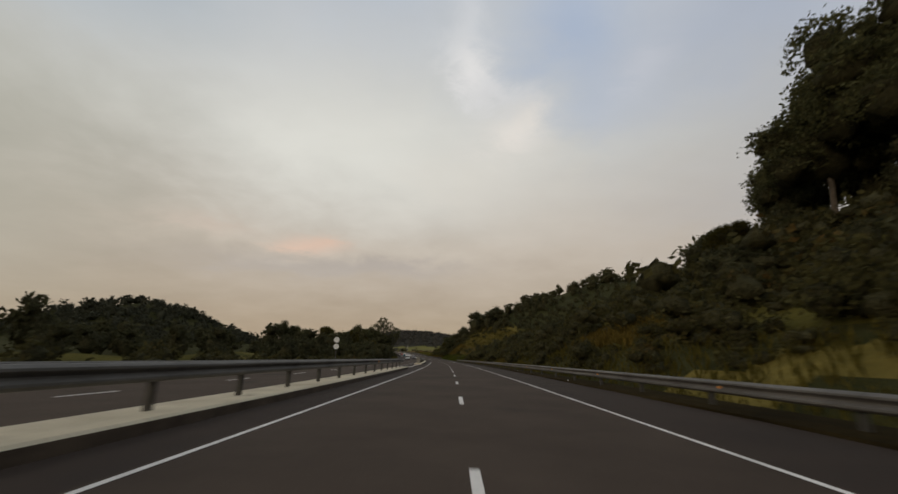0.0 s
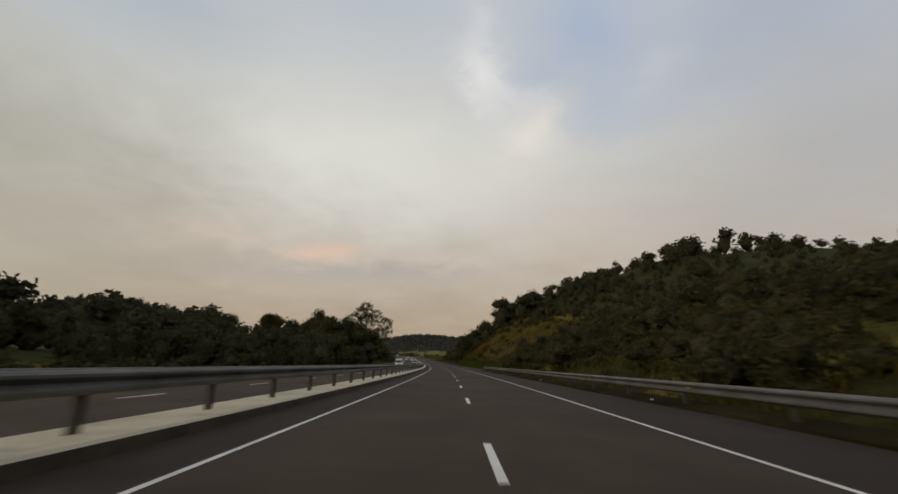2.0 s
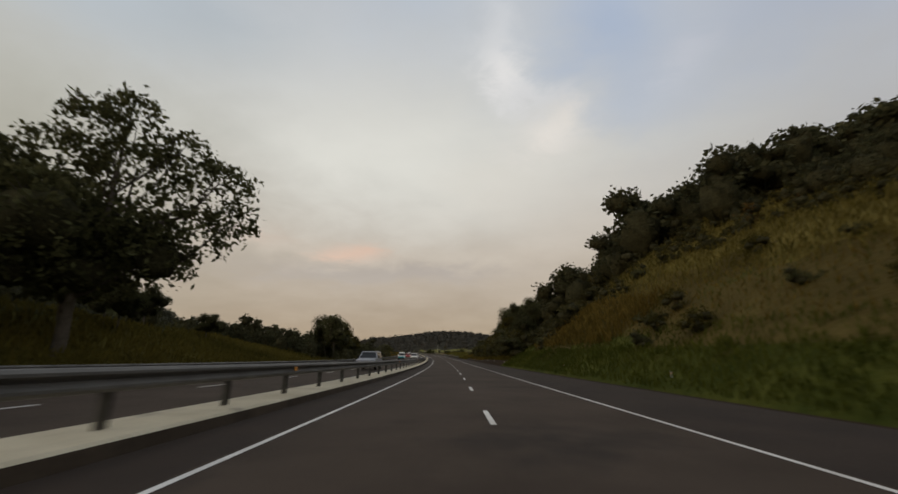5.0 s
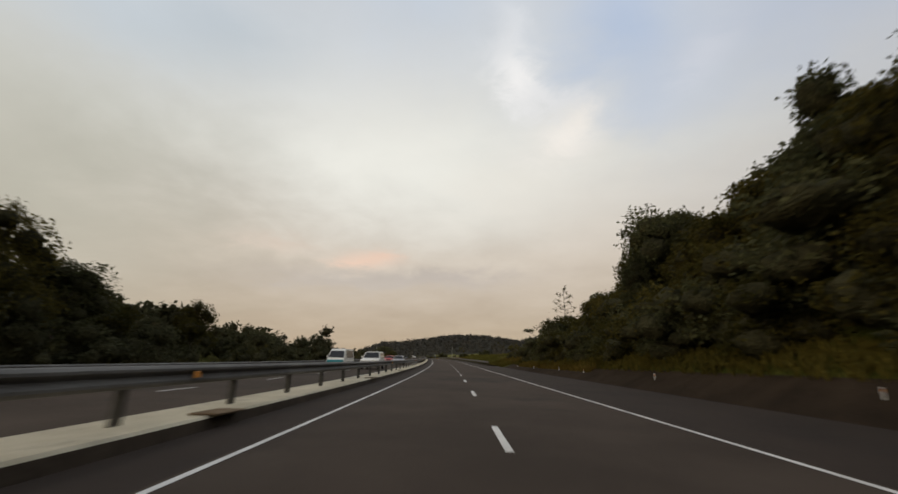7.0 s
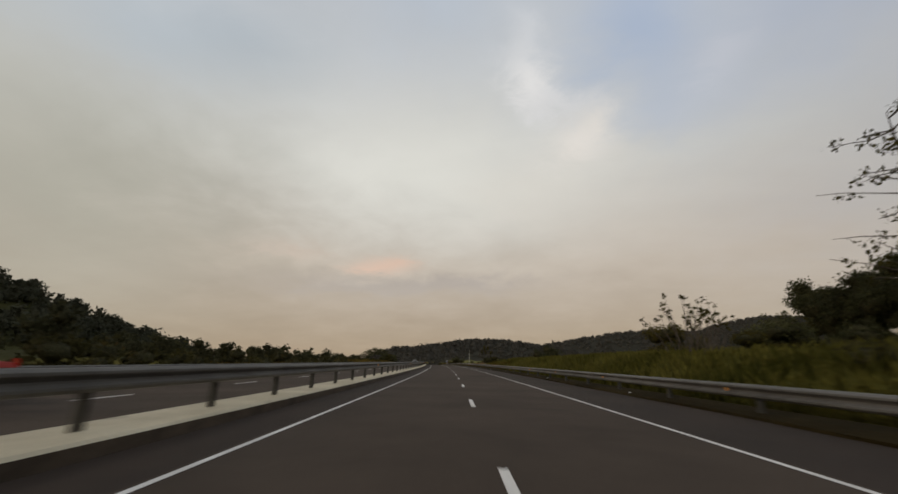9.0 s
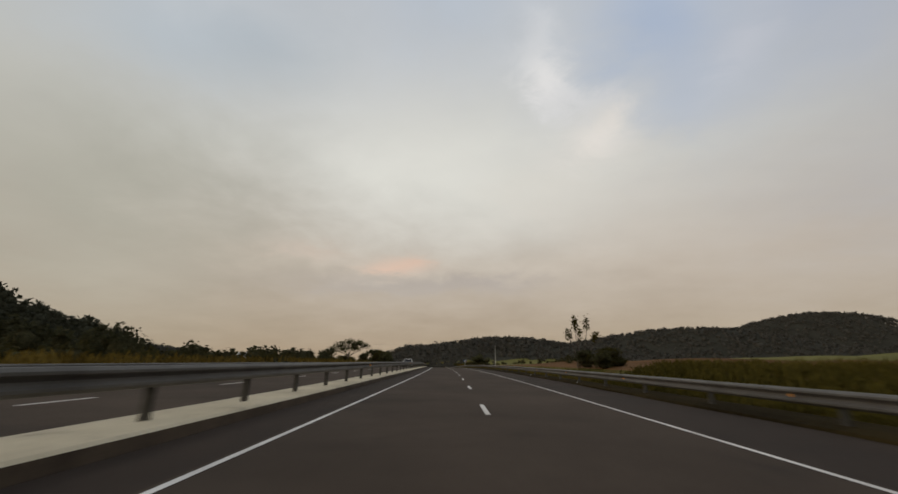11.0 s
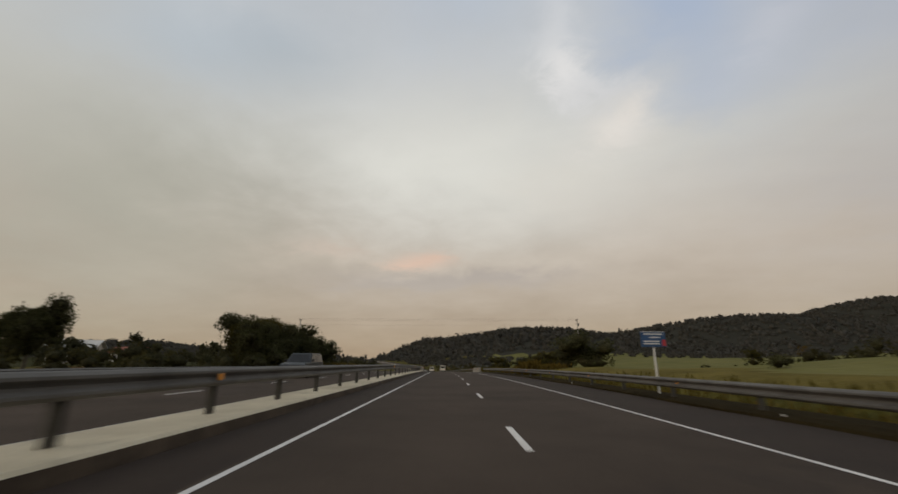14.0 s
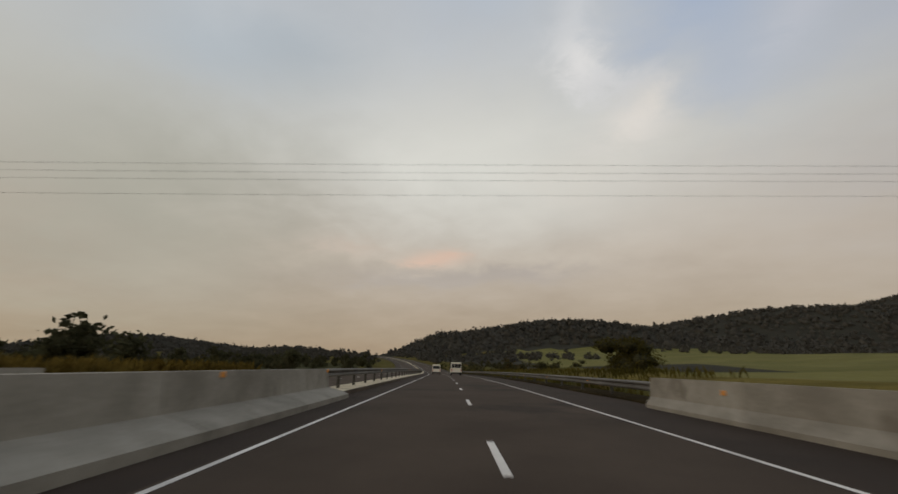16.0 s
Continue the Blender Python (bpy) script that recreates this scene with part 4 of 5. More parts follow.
def far_woods():
    """Canopy on the distant hills."""
    out, near = [], []
    for cx, cy, ra, rb, ang, top in HILLS:
        c, s_ = math.cos(radians(ang)), math.sin(radians(ang))
        for _ in range(int(ra * rb / (16 if cy < 700 else 38))):
            a, b = rng.uniform(-1.5, 1.5) * ra, rng.uniform(-1.3, 0.9 if cy < 700 else 0.2) * rb
            if (a / ra) ** 2 + (b / rb) ** 2 > 2.6:
                continue
            x, y = cx + a * c - b * s_, cy + a * s_ + b * c
            k = int(np.argmin((X_TAB - x) ** 2 + (Y_TAB - y) ** 2))
            u = (x - X_TAB[k]) * math.cos(HEAD_TAB[k]) + (y - Y_TAB[k]) * math.sin(HEAD_TAB[k])
            if abs(u - MED) > 45:
                (near if cy < 700 else out).append((S_TAB[k], u, rng.uniform(10, 14) * (1.45 if rng.uniform() < 0.10 else 1.0)))
    woods("hill_woods", near, MID_Q, M_HILL_LEAF_HAZE, "dense green trees covering the nearby hill", 0.30, M_HILL_LEAF_HAZE)
    woods("distant_woods", out, FAR_Q, M_LEAF_FAR_HAZE, "forest on the distant hills, coloured grey-green for haze", 0.47, M_LEAF_FAR_HAZE)
    # belt of trees at the foot of the hills beyond the fields
    belt = scatter(700, 1250, 150, 420, 16.0, 7, 12, lambda s, u: u > 420 - (s - 700) * 0.55) + scatter(900, 1300, 20, 150, 15.0, 6, 10) \
        + scatter(900, 1400, -260, -30, 16.0, 6, 11)
    woods("field_edge_woods", belt, MID_Q, M_LEAF_FAR_HAZE, "belt of trees beyond the green fields, greyed for haze", 0.34, M_LEAF_FAR_HAZE)


far_woods()

# ---------------------------------------------------------------- single trees
DARK = "tall dark green tree above the grassy bank"
tree("great", 211, -25.8, 19.2, "large spreading dark green tree on the grassy bank", turn=28)
for s, u, h, key in ((197, -70, 12, "round1"), (193.5, -49, 11, "round2"), (188, -47, 9, "round0"), (203, -66, 10, "round3"), (195, -36, 11, "round1"), (203, -44, 7, "round3"), (187.5, -32.0, 12.2, "round1"), (188, -35, 9, "round0"), (205, -30, 7, "round2"), (216, -31, 6.5, "round0"), (199, -31, 6, "round3"), (222, -31, 5, "round1"), (208, -33, 8, "round1"), (183, -31, 8, "round2"), (176, -27, 6.5, "round0"),
                     (168, -30, 7, "tall3"), (224, -34, 5, "round2"), (232, -36, 5, "round1"), (240, -33, 3.5, "round3")):
    tree(key, s, u, h, DARK, group="bank trees")
tree("sparse", 174, -31, 9.5, "thin-crowned tree with bare reddish branches")
for s, u, h, key in ((281, -24.5, 8.6, "airy1"), (277, -27, 9.6, "airy0"), (286, -25, 6.6, "airy2"), (292, -27, 5.8, "round0"), (300, -25, 6.0, "airy1"), (272, -24, 9.0, "airy2")):
    tree(key, s, u, h, "leafy dark tree beyond the opposite carriageway", group="outer verge trees")
for s, u, h, key in ((49, 45, 13, "grand1"), (43, 46, 16, "grand0"), (39, 44, 18, "grand2"), (33, 40, 19, "grand1"), (29, 36, 18, "grand2"), (52, 36.5, 6.5, "round1"), (55, 38, 6, "round3"), (49, 35, 7, "round2"), (59, 41, 5, "round1"),
                     (45, 40, 11, "grand1"), (35, 35, 15, "grand2"), (40, 50, 17, "grand0")):
    tree(key, s, u, h, "tall dark tree towering over the cutting", group="cutting trees")
for s, u, h, key in ((366, 31, 6.6, "round1"), (371, 33, 7.5, "round3"), (377, 36, 8.5, "round1"), (369, 37, 9, "round3"), (381, 41, 8, "round2")):
    tree(key, s, u, h, "dark dense tree standing in tall roadside grass", group="grass trees")
k = 0
for s in np.arange(284, 309, 2.7):
    tree(("tall%d" % (k % 4)) if k % 2 else "round%d" % (k % 4), float(s), 14.0 + 4.0 * (k % 3), max(2.4, 1.0 + float(np.interp(s, [284, 292, 297, 299.5, 302, 309], [0.54, 0.55, 0.62, 0.52, 0.28, 0.16])) * (14.7 + 4.0 * (k % 3)) - float(bank(np.array(s), np.array(14.0 + 4.0 * (k % 3))))),
         "dense dark roadside tree overhanging the verge", group="verge trees")
    k += 1
for s, u, top, key in ((262, 14, 8.5, "round1"), (266, 14, 9, "tall1"), (269, 18, 11, "round3"), (272, 14, 9.5, "round2"), (275.5, 14.5, 11.6, "tall3"), (279.5, 18.5, 13.4, "round1"), (277, 22, 14.6, "round3"),
                       (282, 19, 13.2, "tall2"), (284, 16, 11.4, "round0"), (280, 16, 11.6, "round2"), (286, 21, 13.0, "round3"), (273, 19, 13.2, "round1"),
                       (292.5, 19, 13.6, "airy0"), (294.5, 17.5, 14.0, "airy2"), (297, 16.5, 11.2, "airy1"), (298.5, 18, 9.4, "airy0"), (300, 15.5, 7.2, "airy2"), (296, 20, 12.4, "round3")):
    tree(key, s, u, top + (0.9 if s < 280 else -0.3) - float(bank(np.array(s), np.array(u))), "dense dark roadside tree overhanging the verge", group="verge trees")
k = 0
for s in np.arange(256, 312, 2.3):
    tree("bush%d" % (k % 4), float(s), 11.0 + 1.3 * (k % 3), 3.4 + 0.9 * (k % 3), "dense dark bush at the foot of the roadside trees", "bush", "verge thicket", name="bush")
    k += 1
for s, u, h, key in ((313, 18, 5.4, "round1"), (318, 22, 7.6, "round3"), (315, 25, 9.2, "round1"), (325, 30, 6.5, "round2"), (311, 15, 4.4, "round0"), (308, 17, 6, "bush1"), (322, 20, 4.5, "bush3"), (332, 24, 5, "bush0"), (336, 17, 5.7, "flat2"), (340, 21, 6.2, "flat1"), (333, 20, 6.4, "flat0"), (344, 27, 7.5, "flat2"), (338, 19, 4.5, "bush2"), (343, 23, 4.5, "bush1"), (336, 15.5, 3.4, "bush3"), (340, 18, 4.4, "bush0"), (341, 24, 6.4, "round1"), (346, 26, 5.0, "bush2")):
    tree(key, s, u, h, "dark flat-layered tree at the end of the cutting", group="layered trees")
tree("parasol", 536.5, -27.5, 7.6, "wide flat-topped umbrella-shaped tree beside the road", turn=18)
tree("bush1", 535, -25.5, 3.0, "dark bush under the umbrella-shaped tree", "bush", name="bush")
tree("bush3", 539, -28.5, 3.4, "dark bush under the umbrella-shaped tree", "bush", name="bush")
tree("round1", 548, -24.5, 4.8, "low leafy tree beyond the opposite guard rail")
for k in range(13):
    tree("airy%d" % (k % 3), 566 + 2.2 * k, -20.0 - 2.0 * (k % 3), 7.0 - 0.9 * abs(k - 5) / 4 - 0.5 * (k % 2), "leafy dark green tree in a roadside group", group="roadside tree group")
woods("field_scrub", scatter(488, 572, 20, 31, 3.4, 0.9, 1.9, lambda s, u: 24 < u + 2.5 * math.sin(s * 0.13) < 28.5), BUSH_Q, M_SCRUB, "ragged row of low green scrub along the field's edge", inner=M_INNER_SHADE)
for k in range(12):
    tree("bush%d" % (k % 4), 564.5 + 2.6 * k, -19.6 - 0.8 * (k % 3), 2.6 + 0.5 * (k % 3), "dense dark bush under the roadside tree group", "bush", "roadside thicket", name="bush")
for s, u, h, key in ((582, 15.5, 2.9, "bush0"), (579.5, 18.0, 5.0, "bush2"), (585, 13.0, 2.2, "bush1"), (589, 15.5, 3.0, "bush3"), (596, 18, 2.2, "bush0"), (592, 12.5, 1.9, "bush2"), (594, 14.2, 2.2, "bush1"), (590.5, 12.0, 1.7, "bush0"), (597, 11.6, 1.5, "bush3"), (634, 14, 3.4, "bush3"), (637, 16, 3.0, "bush1"), (448.5, 11.8, 1.5, "bush2"), (450, 12.6, 1.8, "bush1"), (451.5, 14.0, 1.9, "bush3"),
                     (453, 12, 1.7, "bush0"), (549, 18, 1.2, "shrub2"), (555, 21, 1.3, "shrub3"), (400, 14, 3.2, "bush2"), (375, 19, 4.0, "bush3"), (366, 26, 3.0, "bush2"), (371, 27, 3.6, "bush0"), (369, 22, 2.6, "bush1"), (363, 27, 2.2, "bush1"), (376, 30, 5, "bush2")):
    tree(key, s, u, h, "rounded dark bush beyond the guard rail", "bush", group="verge bushes", name="bush")


for k in range(46):
    s, u = rng.uniform(140, 250), rng.uniform(10, 32)
    tree("shrub%d" % (k % 4), float(s), float(u), float(rng.uniform(0.8, 1.9)), "low dark shrub on the grassy cutting face", "bush", "slope shrubs", name="bush")


def tiered_tree(s, u, h, label):
    """A straight trunk with nearly level tiers of thin branches and sparse leaf tufts at their ends."""
    x, y, _ = on_road(s, u)
    e = empty("tree", pose(x, y, float(ground(s, u)), 0, 0, 20))
    v, f, tips = [], [], []
    limb(v, f, (0, 0, -0.5), (0.2, 0.1, h), 0.20, 0.03, 6, 0.015)
    for k in range(13):
        z = h * (0.30 + 0.66 * k / 12)
        for j in range(2 + k % 2):
            a = rng.uniform(0, 6.28)
            L = h * rng.uniform(0.15, 0.34) * (1.15 - 0.55 * k / 12)
            end = Vector((math.cos(a) * L, math.sin(a) * L, z + L * rng.uniform(0.1, 0.4)))
            limb(v, f, (0, 0, z), end, 0.055, 0.018, 3, 0.08)
            for q in range(4):
                t = rng.uniform(0.35, 1.05)
                tip = Vector((0, 0, z)).lerp(end, t) + Vector(rng.normal(size=3)) * 0.28
                limb(v, f, Vector((0, 0, z)).lerp(end, min(t, 0.95)), tip, 0.018, 0.008, 1)
                tips.append(tip)
    w = bpy.data.meshes.new("trunk")
    w.from_pydata(v, [], f)
    w.materials.append(M_BARK)
    share("trunk", w, e, Matrix())
    c = np.repeat(np.array([tuple(t) for t in tips]), 6, 0)
    share("crown", quads_mesh("crown", cards(c + rng.normal(size=c.shape) * 0.16, 0.30, 0.7), M_LEAF2), e, Matrix())
    return tagged(e, label, "tree", "tiered trees")


tiered_tree(362, 29.4, 17.0, "tall sparse tree with level tiers of thin branches")
tiered_tree(367, 38, 13.0, "slender sparse tree with level branches and few leaves")
tiered_tree(365, 34, 10.0, "slender sparse tree with level branches and few leaves")


def leaning_tufts(s, u, label):
    """A nearly bare shrub whose few long stems carry dense plumes of leaves."""
    x, y, _ = on_road(s, u)
    e = empty("shrub", pose(x, y, float(ground(s, u))))
    v, f, out = [], [], []
    for dx, dy, h, n in ((-0.9, 0, 3.5, 0.8), (-0.2, 0.3, 4.7, 1.2), (0.9, -0.2, 4.6, 0.7), (1.7, 0.1, 3.2, 0.8), (0.2, 0, 3.6, 0.5)):
        limb(v, f, (dx * 0.2, dy, -0.2), (dx, dy, h), 0.05, 0.015, 4, 0.05)
        k = np.linspace(0.78, 1.0, int(60 * n))[:, None]
        c = np.array([dx, dy, h])[None] * k + np.array([dx * 0.2, dy, 0])[None] * (1 - k)
        out.append(cards(np.repeat(c, 3, 0) + rng.normal(size=(len(k) * 3, 3)) * 0.16, 0.22, 0.5))
    w = bpy.data.meshes.new("stem")
    w.from_pydata(v, [], f)
    w.materials.append(M_BARK)
    share("stem", w, e, Matrix())
    share("foliage", quads_mesh("foliage", np.concatenate(out), M_LEAF2), e, Matrix())
    return tagged(e, label, "shrub")


def tufted_shrub(s, u, h, wide, label):
    """A fan of thin bare stems, each ending in a small round tuft of leaves."""
    x, y, _ = on_road(s, u)
    e = empty("shrub", pose(x, y, float(ground(s, u))))
    v, f, out = [], [], []
    for k in range(30):
        a, r = rng.uniform(0, 6.28), rng.uniform(0.2, 1.0)
        tip = Vector((math.cos(a) * wide * r, math.sin(a) * wide * r, h * rng.uniform(0.62, 1.0) * (1.08 - 0.35 * r * r)))
        limb(v, f, (tip.x * 0.15, tip.y * 0.15, -0.1), tip, 0.022, 0.008, 3, 0.06)
        out.append(cards(np.array([tuple(tip)] * 12) + rng.normal(size=(12, 3)) * 0.07, 0.17, 0.7))
    w = bpy.data.meshes.new("stem")
    w.from_pydata(v, [], f)
    w.materials.append(M_BARK)
    share("stem", w, e, Matrix())
    share("foliage", quads_mesh("foliage", np.concatenate(out), M_LEAF2), e, Matrix())
    return tagged(e, label, "shrub")


tufted_shrub(361.5, 12.9, 4.2, 2.4, "sparse shrub with round leaf tufts above tall grass")
tufted_shrub(367, 17.5, 4.4, 1.8, "thin shrub with few leaf tufts beside dark trees")
leaning_tufts(453.5, 11.5, "tall thin shrub with leaf plumes at the stem tips")


def palm(s, u, h):
    x, y, _ = on_road(s, u)
    e = empty("palm_tree", pose(x, y, float(ground(s, u)), 0, 0, rng.uniform(0, 360)))
    v, f, q = [], [], []
    limb(v, f, (0, 0, -0.4), (0.2, 0.1, h * 0.62), 0.2, 0.13, 4, 0.03)
    for k in range(22):
        a, lift = rng.uniform(0, 6.28), rng.uniform(-0.2, 1.5)
        L = h * 0.42 * rng.uniform(0.8, 1.15)
        prev = Vector((0.2, 0.1, h * 0.62))
        d = Vector((math.cos(a) * math.cos(lift), math.sin(a) * math.cos(lift), math.sin(lift)))
        side = Vector((-math.sin(a), math.cos(a), 0))
        for j in range(9):
            p = prev + d * (L / 9)
            d = (d + Vector((0, 0, -0.11))).normalized()
            tube(v, f, prev, p, 0.03, 0.02, 4)
            w = 0.75 * math.sin(math.pi * (j + 1.2) / 10.5) + 0.1
            for sg in (1, -1):
                for m in range(3):
                    b0 = prev.lerp(p, m / 3)
                    t = b0 + side * sg * w + d * 0.35 + Vector((0, 0, -0.22 * w))
                    q.append((b0, b0.lerp(t, 0.5) + d * 0.05, t, b0.lerp(t, 0.5) - d * 0.05))
            prev = p
    w = bpy.data.meshes.new("trunk")
    w.from_pydata(v, [], f)
    w.materials.append(M_BARK)
    share("trunk", w, e, Matrix())
    share("fronds", quads_mesh("fronds", np.array([[tuple(c) for c in quad] for quad in q]), M_LEAF), e, Matrix())
    return tagged(e, "feathery palm in the dark roadside woods", "palm tree", "palms")


for s, u, h in ((153, -25, 6.5), (156, -27, 6.0), (150, -26, 5.5), (160, -28, 6.0)):
    palm(s, u, h)


# ---------------------------------------------------------------- grass
def grass(name, boxes, mat, label):
    """boxes: s0, s1, u0, u1, count, height."""
    out = []
    for s0, s1, u0, u1, n, h in boxes:
        s, u = rng.uniform(s0, s1, n), rng.uniform(u0, u1, n)
        x, y, _ = on_road(s, u)
        z = ground(s, u)
        c = np.stack([x, y, z], 1)
        L = h * rng.uniform(0.5, 1.3, (n, 1))
        a = rng.uniform(0, 6.28, n)
        w = np.stack([np.cos(a), np.sin(a), np.zeros(n)], 1) * L * 0.10
        lean = np.stack([rng.normal(size=n) * 0.3, rng.normal(size=n) * 0.3, np.ones(n)], 1)
        mid = c + lean * np.array([0.5, 0.5, 0.55]) * L
        out.append(np.stack([c - np.array([0, 0, 0.1]), mid + w, c + lean * L, mid - w], 1))
    ob = new(name, quads_mesh(name, np.concatenate(out), mat))
    return tagged(ob, label, "grass", kind="stuff")


grass("verge_grass", [(-5, 146, 6.2, 9.6, 9000, 0.24), (331, 600, 6.2, 7.6, 9000, 0.20), (150, 256, 20, 38, 6000, 0.7), (-5, 150, 8.4, 12.0, 5000, 0.55), (306, 331, 9.9, 14, 7000, 0.35), (331, 350, 7.4, 13, 7000, 0.5), 
                      (256, 312, 9.8, 11.5, 6000, 0.45), (420, 440, 7.5, 14, 5000, 0.55), (440, 620, 7.2, 10.5, 8000, 0.3), (186, 262, -36, -18, 14000, 0.8),
                      (620, 760, 7.2, 14, 4000, 0.5)],
      M_BLADE, "rough yellow-green grass along the verges and banks")
grass("bank_straw", [(148, 256, 18.5, 38, 17000, 0.6)], M_OLIVE_BLADE, "tall olive yellow grass on the upper cutting face")
grass("meadow_grass", [(345, 420, 8.0, 20, 24000, 1.0)], M_MEADOW, "tall yellow-green meadow grass behind the guard rail")
grass("bank_turf", [(146, 256, 8.6, 11.5, 12000, 0.36), (146, 256, 11, 13.5, 4000, 0.34), (154, 256, 13, 21, 3000, 0.30)], M_GREEN_BLADE, "fresh green grass at the foot of the cutting")
grass("dry_grass", [(27, 44, 12, 18, 2600, 0.8), (66, 80, 9, 13, 700, 0.55), (160, 250, 13, 21, 4000, 0.35), (430, 530, -24, -18.3, 6000, 1.3), (218, 246, 12, 18, 2200, 0.9), (331, 600, 6.05, 7.3, 7000, 0.24), (572.3, 574.5, 7.8, 9.4, 500, 1.5), (575, 578.5, 7.8, 9.4, 600, 1.1), (583, 592, 8.0, 9.6, 400, 0.8), (292, 322, 9.4, 10.4, 4500, 0.35), (328, 345, 10, 26, 4000, 0.7),
                    (420, 560, 7.2, 9.5, 6000, 0.28), (590, 640, -22, -18.5, 5000, 1.4), (572, 590, 9, 13, 900, 0.6), (404, 414, 7.6, 9.5, 900, 1.0), (380, 500, -26, -18.5, 4000, 0.8)],
      M_DRY, "dry straw-coloured grass clumps on the verges")


# ---------------------------------------------------------------- vehicles
def paint(name, c, rough=0.35):
    return material(name, tuple(k * 0.85 for k in c), c, scale=1.5, fine=5, rough=rough, bump=0, spec=0.5)


M_CAR_WHITE = paint("white_car_paint", (0.78, 0.77, 0.72))
M_CAR_CREAM = paint("cream_car_paint", (0.80, 0.76, 0.64))
M_CAR_DARK = paint("dark_car_paint", (0.045, 0.052, 0.055))
M_CAR_SILVER = paint("silver_car_paint", (0.36, 0.36, 0.38))
M_CAR_TEAL = paint("teal_car_paint", (0.03, 0.30, 0.36))
M_CAR_RED = paint("red_car_paint", (0.42, 0.04, 0.035))
M_GLASS = material("tinted_glass", (0.012, 0.013, 0.014), (0.03, 0.03, 0.032), scale=2, fine=3, rough=0.2, bump=0, spec=0.3)
M_TYRE = material("tyre_rubber", (0.012, 0.012, 0.012), (0.03, 0.03, 0.03), scale=0.4, fine=30, rough=0.9)
M_RIM = material("rim_metal", (0.25, 0.25, 0.26), (0.45, 0.45, 0.46), scale=0.3, fine=10, rough=0.4, metal=0.7, bump=0)
M_LAMP_RED = material("tail_lamp", (0.30, 0.015, 0.012), (0.45, 0.03, 0.02), scale=0.2, fine=20, rough=0.2, bump=0)
M_LAMP_CLEAR = material("head_lamp", (0.55, 0.55, 0.53), (0.75, 0.75, 0.72), scale=0.2, fine=20, rough=0.15, bump=0, spec=0.6)
M_TRIM = material("black_trim", (0.015, 0.015, 0.015), (0.04, 0.04, 0.04), scale=0.4, fine=15, rough=0.6)


def box_part(name, size, place, mat, parent, bevel=0.0, label=""):
    bm = bmesh.new()
    bmesh.ops.create_cube(bm, size=1, matrix=Matrix.Translation(place) @ Matrix.Diagonal((*size, 1)))
    if bevel:
        bmesh.ops.bevel(bm, geom=bm.edges[:], offset=bevel, segments=2, affect="EDGES")
    return part(name, bm, mat, parent, label)


def hull(name, outline, half, waist, inset, mat, parent, bevel=0.05):
    """A side outline of (y, z), y along the car, drawn out to the car's width; what lies above the waist leans inwards."""
    bm = bmesh.new()
    sides = []
    for sg in (1, -1):
        vs = []
        for y, z in outline:
            k = max(0.0, z - waist)
            vs.append(bm.verts.new((sg * (half - inset * k), y, z)))
        sides.append(vs)
    bm.faces.new(sides[0])
    bm.faces.new(list(reversed(sides[1])))
    n = len(outline)
    for i in range(n):
        j = (i + 1) % n
        bm.faces.new((sides[0][j], sides[0][i], sides[1][i], sides[1][j]))
    bmesh.ops.recalc_face_normals(bm, faces=bm.faces[:])
    bmesh.ops.bevel(bm, geom=bm.edges[:], offset=bevel, segments=2, affect="EDGES")
    return part(name, bm, mat, parent)


def panel(name, corners, mat, parent, thick=0.015):
    """A pane given by four corners, with a little thickness outwards."""
    c = [Vector(p) for p in corners]
    n = (c[1] - c[0]).cross(c[3] - c[0]).normalized() * thick
    v = [p - n for p in c] + [p + n for p in c]
    f = [(4, 5, 6, 7), (3, 2, 1, 0), (0, 1, 5, 4), (1, 2, 6, 5), (2, 3, 7, 6), (3, 0, 4, 7)]
    return mesh_ob(name, v, f, mat, parent)


def wheel(parent, x, y, r, w=0.2):
    bm = bmesh.new()
    bmesh.ops.create_cone(bm, cap_ends=True, segments=20, radius1=r, radius2=r, depth=w, matrix=Matrix.Translation((x, y, r)) @ Matrix.Rotation(math.pi / 2, 4, "Y"))
    bmesh.ops.bevel(bm, geom=[e for e in bm.edges if e.calc_face_angle(0) > 1.0], offset=0.04, segments=2, affect="EDGES")
    t = part("wheel", bm, M_TYRE, parent)
    bm = bmesh.new()
    sg = 1 if x > 0 else -1
    bmesh.ops.create_cone(bm, cap_ends=True, segments=14, radius1=r * 0.62, radius2=r * 0.5, depth=0.03, matrix=Matrix.Translation((x + sg * (w / 2 + 0.008), y, r)) @ Matrix.Rotation(sg * math.pi / 2, 4, "Y"))
    part("rim", bm, M_RIM, t)


